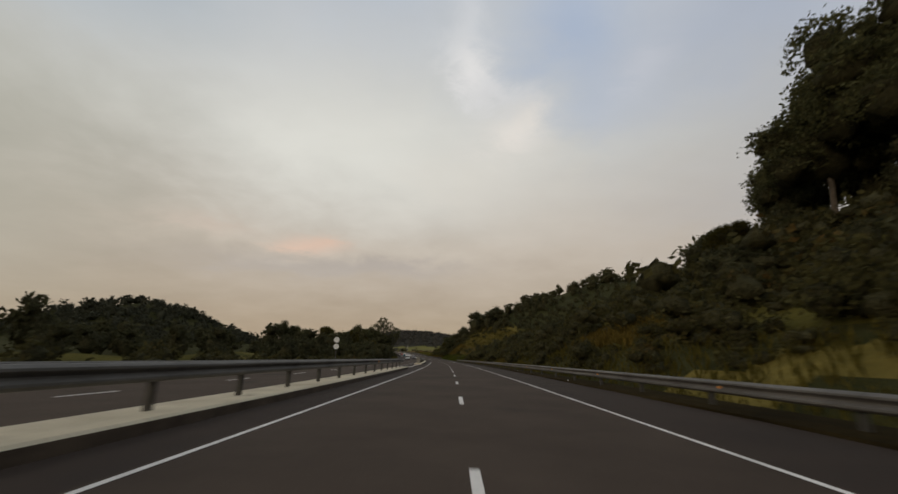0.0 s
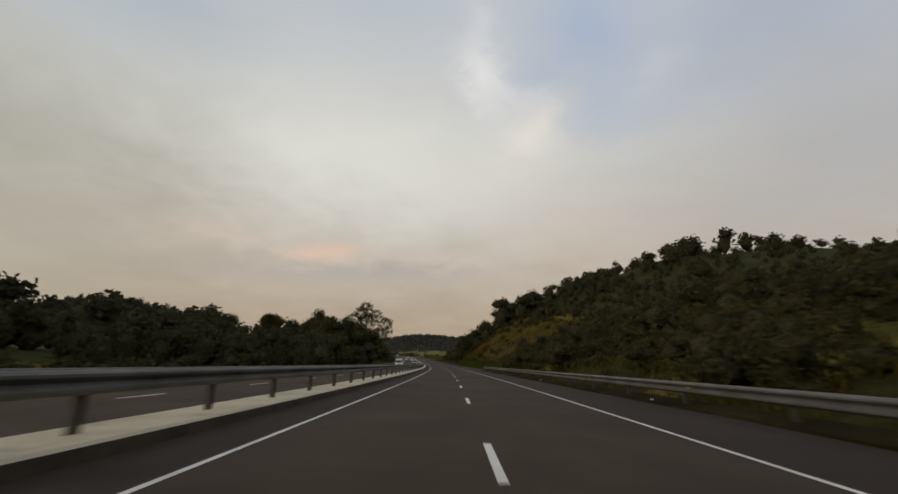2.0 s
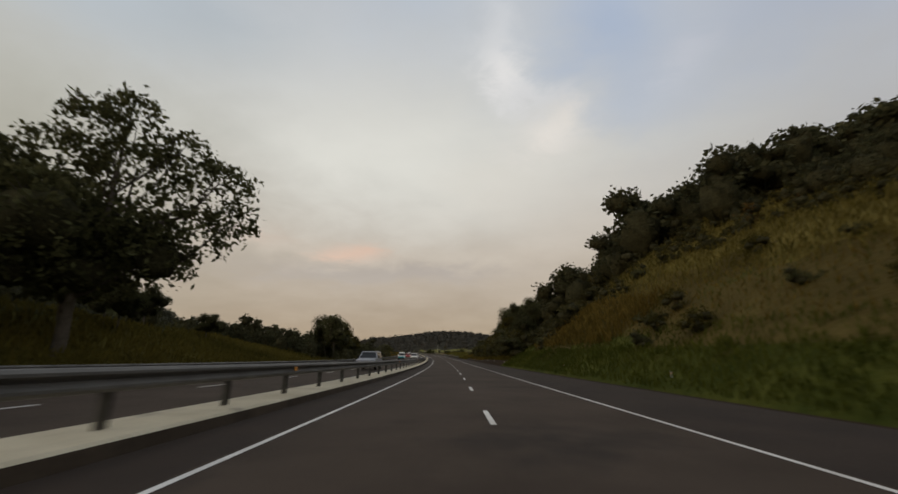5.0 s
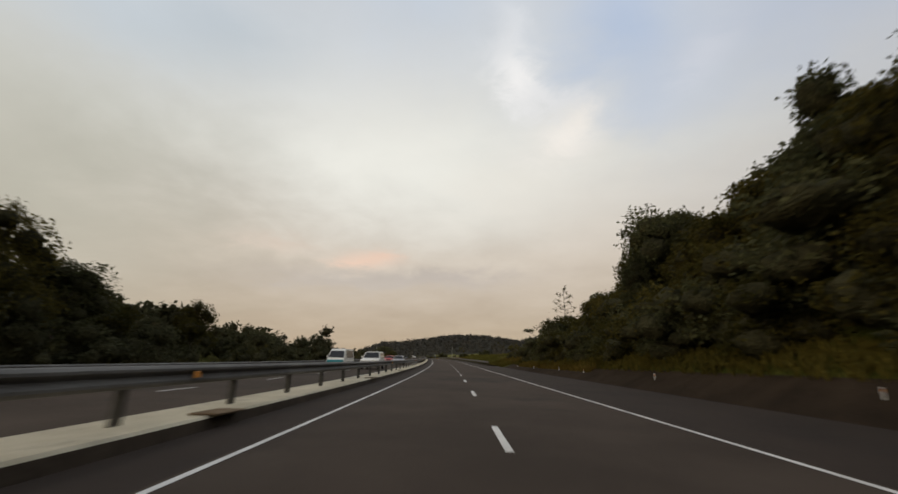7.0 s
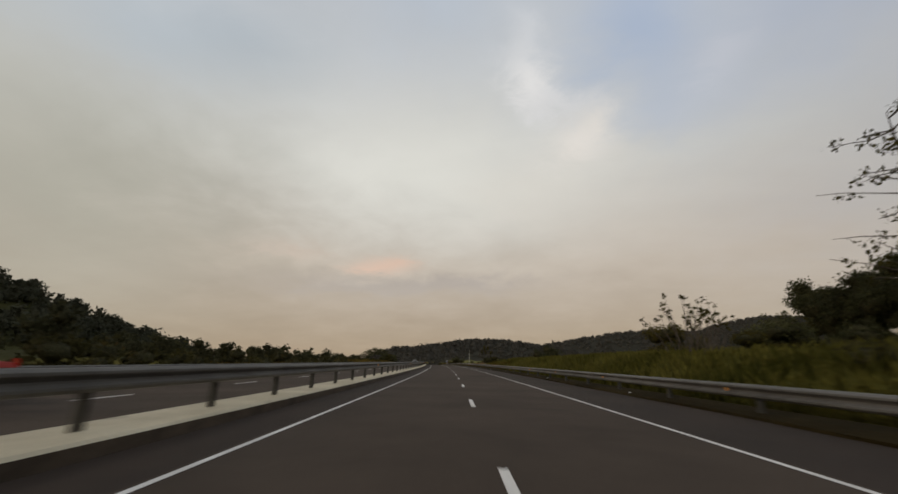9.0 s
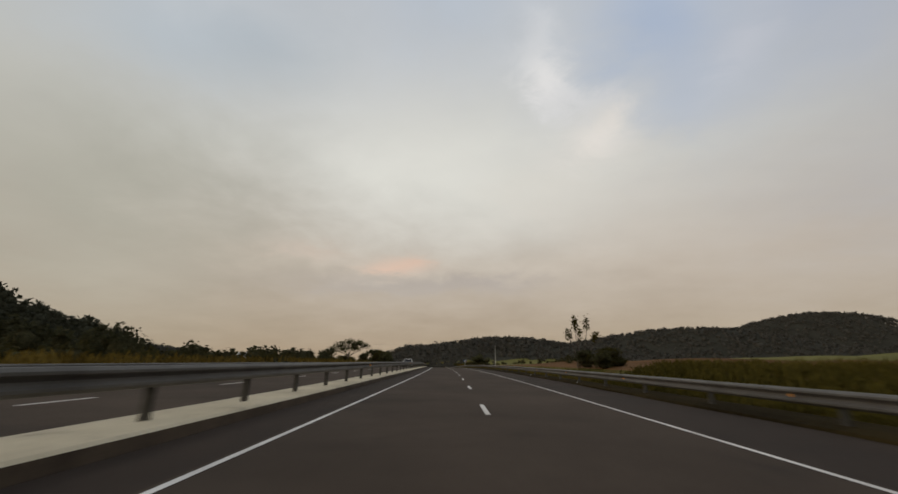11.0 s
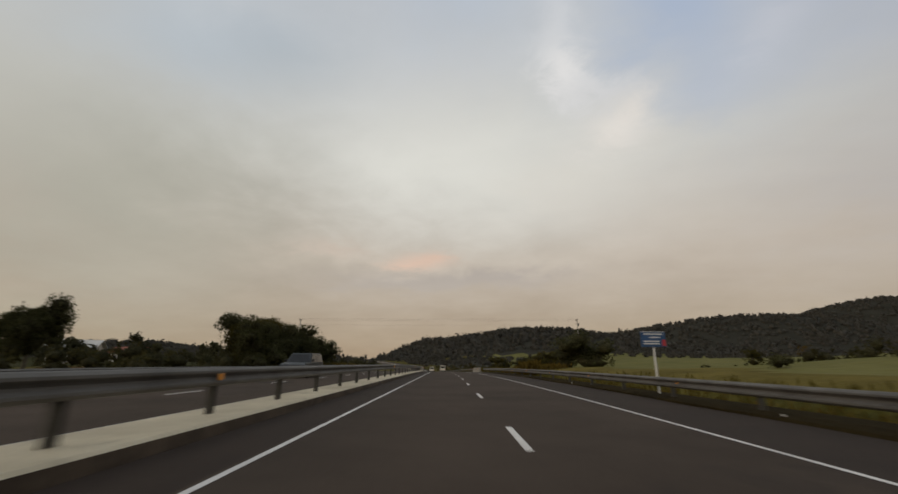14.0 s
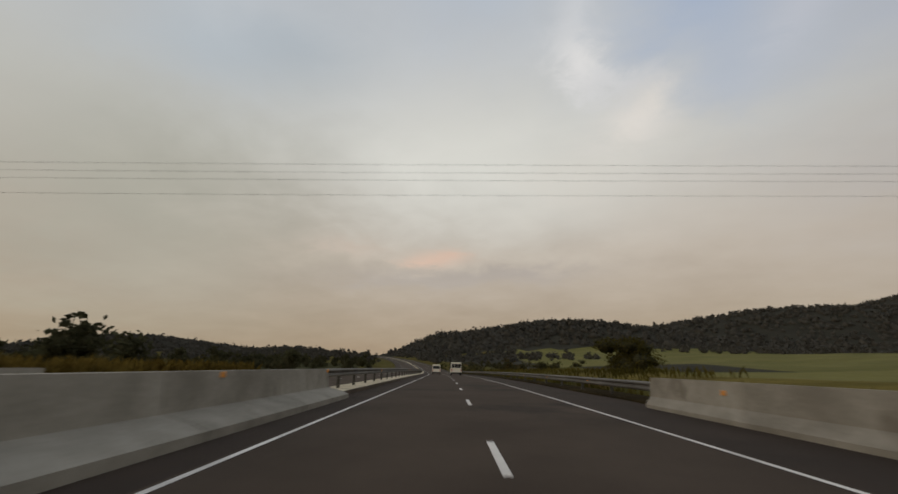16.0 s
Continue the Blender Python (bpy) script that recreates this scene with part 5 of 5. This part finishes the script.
def vehicle(kind, s, u, turn, mat, label, category, mat2=None):
    """turn 0: drives away along the road (front at +y); 180: comes towards the camera."""
    e = empty({"sedan": "car", "suv": "sport_utility_car", "van": "van", "boxvan": "passenger_van"}[kind], at(s, u, 0.012, turn) @ pose(0, 0, 0, grade(s) * (1 if turn == 0 else -1)))
    if kind == "sedan":
        w, waist, ins, r, ax = 0.86, 0.86, 0.42, 0.31, (1.32, -1.30)
        out = [(2.2, 0.28), (2.2, 0.62), (2.0, 0.74), (1.05, 0.88), (0.35, 1.38), (-0.95, 1.40), (-1.65, 0.98), (-2.15, 0.92), (-2.2, 0.30)]
        ws, rw, sd = ((1.0, 0.92), (0.42, 1.32)), ((-1.6, 1.0), (-1.02, 1.34)), (-1.2, 0.75)
    elif kind == "suv":
        w, waist, ins, r, ax = 0.90, 1.02, 0.26, 0.37, (1.38, -1.38)
        out = [(2.25, 0.36), (2.25, 0.86), (2.05, 0.98), (1.10, 1.06), (0.50, 1.72), (-2.0, 1.76), (-2.22, 1.10), (-2.25, 0.38)]
        ws, rw, sd = ((1.05, 1.11), (0.57, 1.64)), ((-2.20, 1.14), (-2.04, 1.66)), (-1.9, 0.8)
    elif kind == "van":
        w, waist, ins, r, ax = 0.86, 1.0, 0.12, 0.33, (1.55, -1.35)
        out = [(2.35, 0.30), (2.35, 0.75), (2.15, 1.05), (1.45, 1.85), (1.1, 1.97), (-2.2, 1.98), (-2.33, 1.1), (-2.35, 0.32)]
        ws, rw, sd = ((2.11, 1.12), (1.53, 1.76)), ((-2.335, 1.12), (-2.225, 1.72)), (-2.0, 1.3)
    else:
        w, waist, ins, r, ax = 0.88, 1.1, 0.05, 0.34, (1.5, -1.35)
        out = [(2.3, 0.34), (2.3, 0.80), (2.1, 1.02), (1.45, 1.66), (1.35, 2.06), (-2.25, 2.10), (-2.3, 0.40)]
        ws, rw, sd = ((2.07, 1.08), (1.50, 1.62)), ((-2.295, 1.22), (-2.26, 1.86)), (-2.05, 1.05)
    hull("body", out, w, waist, ins, mat, e)
    if mat2:
        box_part("lower_skirt", (w * 2 + 0.02, 4.3, 0.30), (0, 0, 0.50), mat2, e, 0.04)
        box_part("front_panel", (w * 2 - 0.1, 0.06, 0.55), (0, out[0][0], 0.62), mat2, e, 0.02)

    def half(z):
        return w - ins * max(0.0, z - waist)
    (y0, z0), (y1, z1) = ws
    panel("windscreen", [(half(z0) - 0.08, y0, z0), (half(z1) - 0.10, y1, z1), (-half(z1) + 0.10, y1, z1), (-half(z0) + 0.08, y0, z0)], M_GLASS, e, 0.02)
    (y0, z0), (y1, z1) = rw
    if kind == "boxvan":
        for a, b in ((-0.74, -0.34), (-0.28, 0.28), (0.34, 0.74)):
            panel("rear_window", [(a, y0, z0), (a, y1, z1), (b, y1, z1), (b, y0, z0)], M_GLASS, e, 0.03)
    else:
        panel("rear_window", [(-half(z0) + 0.12, y0, z0), (-half(z1) + 0.12, y1, z1), (half(z1) - 0.12, y1, z1), (half(z0) - 0.12, y0, z0)], M_GLASS, e, 0.03)
    zb, zt = waist + 0.08, max(p[1] for p in out) - 0.14
    n = 3 if kind in ("van", "boxvan") else 2
    for sg in (1, -1):
        for k in range(n):
            a = sd[0] + (sd[1] - sd[0]) * k / n + 0.05
            b = sd[0] + (sd[1] - sd[0]) * (k + 1) / n - 0.05
            lean = 0.30 if k == n - 1 else 0.0
            q = [(sg * half(zb), a, zb), (sg * half(zb), b, zb), (sg * half(zt), b - lean, zt), (sg * half(zt), a + (0.2 if k == 0 and kind == "sedan" else 0), zt)]
            panel("side_window", q if sg > 0 else q[::-1], M_GLASS, e, 0.02)
        for y in ax:
            wheel(e, sg * (w - 0.09), y, r)
        box_part("headlight", (0.30, 0.08, 0.16), (sg * (w - 0.24), out[0][0] - 0.02, 0.72 if kind != "sedan" else 0.56), M_LAMP_CLEAR, e, 0.02)
        box_part("tail_light", (0.13, 0.07, 0.34), (sg * (w - 0.12), out[-1][0] + 0.015, 0.86), M_LAMP_RED, e, 0.015)
        box_part("mirror", (0.18, 0.08, 0.15), (sg * (w + 0.10), ws[0][0] - 0.25, ws[0][1] + 0.10), M_TRIM if mat != M_CAR_WHITE else mat, e, 0.02)
    box_part("bumper", (w * 2 - 0.04, 0.12, 0.20), (0, out[0][0] + 0.02, 0.38), M_TRIM if kind != "sedan" else mat, e, 0.04)
    box_part("bumper", (w * 2 - 0.04, 0.12, 0.20), (0, out[-1][0] - 0.02, 0.40), M_TRIM if kind in ("van", "boxvan") else mat, e, 0.04)
    box_part("grille", (w * 1.0, 0.05, 0.14), (0, out[0][0] + 0.005, 0.62), M_TRIM, e, 0.01)
    box_part("number_plate", (0.36, 0.02, 0.14), (0, out[-1][0] - 0.03, 0.66), M_WHITE, e)
    return tagged(e, label, category, "vehicles")


vehicle("van", 690, -1.75, 0, M_CAR_CREAM, "cream white passenger van driving in the inner lane", "van")
vehicle("boxvan", 672.5, 1.45, 0, M_CAR_CREAM, "boxy cream white utility van driving in the outer lane", "van")
vehicle("suv", 226, 2 * MED + 1.65, 180, M_CAR_SILVER, "silver sport utility car on the opposite carriageway", "car")
vehicle("sedan", 330.5, 2 * MED + 1.65, 180, M_CAR_SILVER, "silver saloon car beside the central guard rail", "car")
vehicle("boxvan", 189, 2 * MED - 1.65, 180, M_CAR_WHITE, "boxy white utility van on the opposite carriageway", "van")
vehicle("suv", 304.5, 2 * MED + 1.65, 180, M_CAR_WHITE, "white sport utility car on the opposite carriageway", "car")
vehicle("van", 305.5, 2 * MED - 1.9, 180, M_CAR_WHITE, "white van with a teal front and skirt", "van", M_CAR_TEAL)
vehicle("sedan", 346, 2 * MED - 1.65, 180, M_CAR_RED, "red saloon car on the opposite carriageway", "car")
vehicle("suv", 507, 2 * MED + 1.65, 180, M_CAR_WHITE, "white sport utility car on the opposite carriageway", "car")
vehicle("suv", 556.5, 2 * MED - 1.65, 180, M_CAR_DARK, "dark green sport utility car on the opposite carriageway", "car")

# ---------------------------------------------------------------- signs, poles, small road furniture
M_BLUE = material("blue_sign_face", (0.03, 0.075, 0.17), (0.05, 0.11, 0.24), scale=0.5, fine=20, rough=0.4, bump=0)
M_SIGN_RED = material("red_sign_face", (0.42, 0.04, 0.05), (0.55, 0.07, 0.08), scale=0.5, fine=20, rough=0.4, bump=0)
M_POLE = material("pole_concrete", (0.30, 0.29, 0.26), (0.46, 0.45, 0.41), scale=0.8, fine=14, bump=0.3)
M_WIRE = material("wire", (0.03, 0.03, 0.03), (0.06, 0.06, 0.06), scale=1, fine=4, rough=0.6, bump=0)
M_BROWN = material("rusty_cover", (0.10, 0.065, 0.035), (0.20, 0.14, 0.08), scale=0.3, fine=18, bump=0.5)


def rod(name, a, b, ra, rb, mat, parent, n=10):
    v, f = [], []
    tube(v, f, a, b, ra, rb, n)
    f.append(tuple(range(n - 1, -1, -1)))
    f.append(tuple(range(n, 2 * n)))
    return mesh_ob(name, v, f, mat, parent, smooth=False)


def info_sign(s, u):
    e = empty("road_sign", pose(*[float(c) for c in on_road(s, u)[:2]], float(ground(s, u)), 0, 0, math.degrees(heading(s))))
    up = float(on_road(s, u)[2] - ground(s, u)) + 0.05
    rod("post", (0, 0, -0.3), (0, 0, 2.2 + up), 0.035, 0.035, M_WHITE, e)
    p = box_part("panel", (0.95, 0.03, 0.58), (0, -0.05, 2.0 + up), M_BLUE, e, 0.008)
    box_part("border", (0.93, 0.006, 0.02), (0, -0.068, 2.275 + up), M_WHITE, p)
    for w, z, x in ((0.7, 2.19, 0.0), (0.40, 2.07, 0.05), (0.62, 1.92, -0.08), (0.62, 1.83, -0.08)):
        box_part("text_bar", (w, 0.006, 0.045), (x, -0.068, z + up), M_WHITE, p)
    box_part("red_block", (0.13, 0.006, 0.24), (0.39, -0.068, 1.87 + up), M_SIGN_RED, p)
    tagged(e, "blue information sign with white bars on a slim white post", "road sign")


info_sign(540.6, 6.75)


def disc_sign(s, u):
    e = empty("road_sign", pose(*[float(c) for c in on_road(s, u)[:2]], float(ground(s, u)), 0, 0, math.degrees(heading(s))))
    g = float(on_road(s, u)[2] - ground(s, u))
    rod("post", (0, 0, -0.3), (0, 0, 3.95 + g), 0.04, 0.04, M_STEEL, e)
    for z in (3.5, 2.55):
        bm = bmesh.new()
        bmesh.ops.create_cone(bm, cap_ends=True, segments=28, radius1=0.40, radius2=0.40, depth=0.02, matrix=Matrix.Translation((0, -0.06, z + g)) @ Matrix.Rotation(math.pi / 2, 4, "X"))
        part("disc", bm, M_WHITE, e)
    tagged(e, "two pale round road signs on one steel post", "road sign")


disc_sign(62, -16.7)


def utility_pole(s, u, top):
    x, y, z = [float(c) for c in on_road(s, u)]
    g = float(ground(s, u))
    e = empty("utility_pole", pose(x, y, g, 0, 0, math.degrees(heading(s)) + 90))
    h = z + top - g
    rod("shaft", (0, 0, -0.5), (0, 0, h), 0.16, 0.09, M_POLE, e, 12)
    for dz, w in ((-0.25, 1.9), (-1.15, 1.3)):
        box_part("crossarm", (w, 0.1, 0.1), (0, 0.12, h + dz), M_BARK if dz > -1 else M_STEEL, e, 0.01)
    for k in (-0.85, -0.3, 0.3, 0.85):
        rod("insulator", (k, 0.12, h - 0.2), (k, 0.12, h + 0.02), 0.05, 0.03, M_TRIM, e, 8)
    for sg in (1, -1):
        rod("brace", (sg * 0.55, 0.12, h - 0.28), (0, 0.1, h - 0.75), 0.02, 0.02, M_STEEL, e, 6)
    box_part("transformer", (0.25, 0.3, 0.5), (0.0, -0.25, h - 1.3), M_POST, e, 0.03) if u > 0 else None
    tagged(e, "concrete utility pole with steel crossarms carrying power lines", "utility pole", "utility poles")
    return h + g


LEFT_POLE, RIGHT_POLE, LEFT_TOP, RIGHT_TOP = (620.5, -33.5), (621.2, 31.2), 11.3, 12.3
utility_pole(*LEFT_POLE, LEFT_TOP)
utility_pole(*RIGHT_POLE, RIGHT_TOP)


def wire(ds, dz):
    a = Vector([float(c) for c in on_road(LEFT_POLE[0] + ds, LEFT_POLE[1], LEFT_TOP + dz)])
    b = Vector([float(c) for c in on_road(RIGHT_POLE[0] + ds, RIGHT_POLE[1], RIGHT_TOP + dz)])
    v, f = [], []
    prev = a
    for k in range(1, 25):
        t = k / 24
        p = a.lerp(b, t) - Vector((0, 0, 4 * t * (1 - t) * 0.10))
        tube(v, f, prev, p, 0.007, 0.007, 5)
        prev = p
    # one unbroken strand: each length ends in the next one's first ring
    ring = [v[:5]] + [v[10 * k + 5:10 * k + 10] for k in range(24)]
    v = [p for r in ring for p in r]
    f = [(5 * k + i, 5 * k + (i + 1) % 5, 5 * k + 5 + (i + 1) % 5, 5 * k + 5 + i) for k in range(24) for i in range(5)]
    tagged(mesh_ob("power_line", v, f, M_WIRE), "thin dark power line strung across the road", "power line", "power lines")


for ds, dz in ((-0.85, 0.0), (-0.3, -0.2), (0.35, -0.35), (0.3, -1.3)):
    wire(ds, dz)


def delineator(s, u):
    e = empty("marker_post", pose(*[float(c) for c in on_road(s, u)[:2]], float(ground(s, u)), 0, 0, math.degrees(heading(s))))
    box_part("post", (0.04, 0.025, 0.60), (0, 0, 0.02), M_WHITE, e, 0.008)
    box_part("reflector", (0.034, 0.01, 0.06), (0, -0.015, 0.24), M_ORANGE, e)
    tagged(e, "short white roadside marker post in the grass", "marker post", "marker posts")


for s in (155, 164, 173, 186, 204, 222, 240, 258, 271, 282, 293, 300, 311, 322):
    delineator(s, 9.3)


def road_stud(s, u):
    bm = bmesh.new()
    bmesh.ops.create_cube(bm, size=1, matrix=Matrix.Diagonal((0.17, 0.09, 0.035, 1)))
    top = [v for v in bm.verts if v.co.z > 0]
    for v in top:
        v.co.x *= 0.75
        v.co.y *= 0.6
    me = bpy.data.meshes.new("road_stud")
    bm.to_mesh(me)
    bm.free()
    me.materials.append(M_LINE)
    ob = new("road_stud", me)
    ob.matrix_basis = at(s, u, 0.026)
    return tagged(ob, "pale raised road stud across the reserve gap", "road stud", "road studs")


stud = road_stud(OPEN_A + 0.8, -5.1)
for k in range(1, 34):
    copy_thing(stud, at(OPEN_A + 0.8 + 1.7 * (k // 2) + 0.65 * (k % 2), -5.1, 0.026))


def terminal(s, u):
    bm = bmesh.new()
    bmesh.ops.create_cube(bm, size=1, matrix=Matrix.Translation((0, 0, 0.48)) @ Matrix.Diagonal((0.55, 0.5, 0.98, 1)))
    bmesh.ops.bevel(bm, geom=bm.edges[:], offset=0.06, segments=2, affect="EDGES")
    me = bpy.data.meshes.new("concrete_block")
    bm.to_mesh(me)
    bm.free()
    me.materials.append(M_CONCRETE)
    ob = new("concrete_block", me)
    ob.matrix_basis = at(s, u, 0.19)
    tagged(ob, "squat concrete block at the end of the central guard rail", "concrete block", "end blocks")


terminal(OPEN_B + 1.6, -5.25)


def drain_cover(s, u, w, l, label, mat):
    bm = bmesh.new()
    bmesh.ops.create_cube(bm, size=1, matrix=Matrix.Diagonal((w, l, 0.03, 1)))
    bmesh.ops.bevel(bm, geom=bm.edges[:], offset=0.008, segments=1, affect="EDGES")
    me = bpy.data.meshes.new("drain_cover")
    bm.to_mesh(me)
    bm.free()
    me.materials.append(mat)
    ob = new("drain_cover", me)
    ob.matrix_basis = at(s, u, 0.213)
    tagged(ob, label, "drain cover", "drain covers")


for s in (268.3, 282.0, 295.5):
    drain_cover(s, MED + 0.42, 0.5, 0.9, "rusty brown drain cover set in the concrete reserve", M_BROWN)

for s, u, z in ((BRIDGE_A + 6, MED + 0.19, 0.9), (BRIDGE_A + 13, MED + 0.19, 0.9), (BRIDGE_A + 2.5, 5.48, 0.62), (BRIDGE_A + 7.5, 5.48, 0.62)):
    ob = new("reflector", R_ORANGE)
    ob.matrix_basis = at(s, u, z)
    tagged(ob, "small orange reflector on the concrete bridge barrier", "reflector", "barrier reflectors")


marker = None
for s in [5 + 16.5 * k for k in range(9)] + [336 + 16.5 * k for k in range(16)]:
    m = at(s + 2.2 * math.sin(s), 5.98 + 0.12 * math.sin(2.3 * s), 0.10)
    if marker is None:
        marker = new("verge_marker", R_WHITE)
        marker.matrix_basis = m
        tagged(marker, "small white marker block on the verge below the guard rail", "verge marker", "verge markers")
    else:
        copy_thing(marker, m)

# ---------------------------------------------------------------- farmhouses beyond the opposite carriageway
M_WALL = material("house_plaster", (0.40, 0.37, 0.32), (0.58, 0.55, 0.49), scale=1.5, fine=8, bump=0.2)
M_ROOF_RED = material("red_roof_sheet", (0.20, 0.075, 0.050), (0.33, 0.13, 0.09), scale=1.2, fine=6, bump=0.3)
M_ROOF_PALE = material("pale_roof_sheet", (0.42, 0.42, 0.40), (0.62, 0.61, 0.58), scale=1.2, fine=6, bump=0.3)


def house(s, u, turn, roof_mat, label, lift):
    e = empty("house", pose(*[float(c) for c in on_road(s, u)[:2]], float(ground(s, u)) + lift, 0, 0, turn))
    box_part("wall", (9.0, 6.5, 3.2 + lift), (0, 0, 1.6 - lift / 2), M_WALL, e, 0.03)
    w, d, z0, z1 = 5.2, 4.0, 3.0, 4.9
    v = [(-w, -d, z0), (w, -d, z0), (w, 0, z1), (-w, 0, z1), (w, d, z0), (-w, d, z0)]
    v += [(a, b, c + 0.1) for a, b, c in v]
    f = [(6, 7, 8, 9), (9, 8, 10, 11), (0, 3, 2, 1), (3, 5, 4, 2), (0, 1, 7, 6), (5, 11, 10, 4), (1, 2, 8, 7), (2, 4, 10, 8), (0, 6, 9, 3), (3, 9, 11, 5)]
    mesh_ob("roof", v, f, roof_mat, e)
    for sg in (1, -1):
        mesh_ob("gable", [(sg * 4.48, -3.2, 3.15), (sg * 4.48, 3.2, 3.15), (sg * 4.48, 0, 4.75), (sg * 4.30, -3.2, 3.15), (sg * 4.30, 3.2, 3.15), (sg * 4.30, 0, 4.75)],
                [(0, 1, 2), (3, 5, 4), (0, 2, 5, 3), (1, 4, 5, 2), (0, 3, 4, 1)], M_WALL, e)
    box_part("door", (0.95, 0.06, 2.05), (0.6, -3.27, 1.05), M_BARK, e, 0.01)
    for x in (-2.8, 2.9):
        fr = box_part("window", (1.3, 0.08, 1.1), (x, -3.26, 1.7), M_WHITE, e, 0.01)
        box_part("pane", (1.1, 0.03, 0.9), (x, -3.31, 1.7), M_GLASS, fr)
    tagged(e, label, "house", "farmhouses")


house(634, -92, 40, M_ROOF_PALE, "small plastered house with a pale sheet roof among trees", 1.2)
house(668, -100, 20, M_ROOF_RED, "small plastered house with a rusty red roof among trees", 1.2)
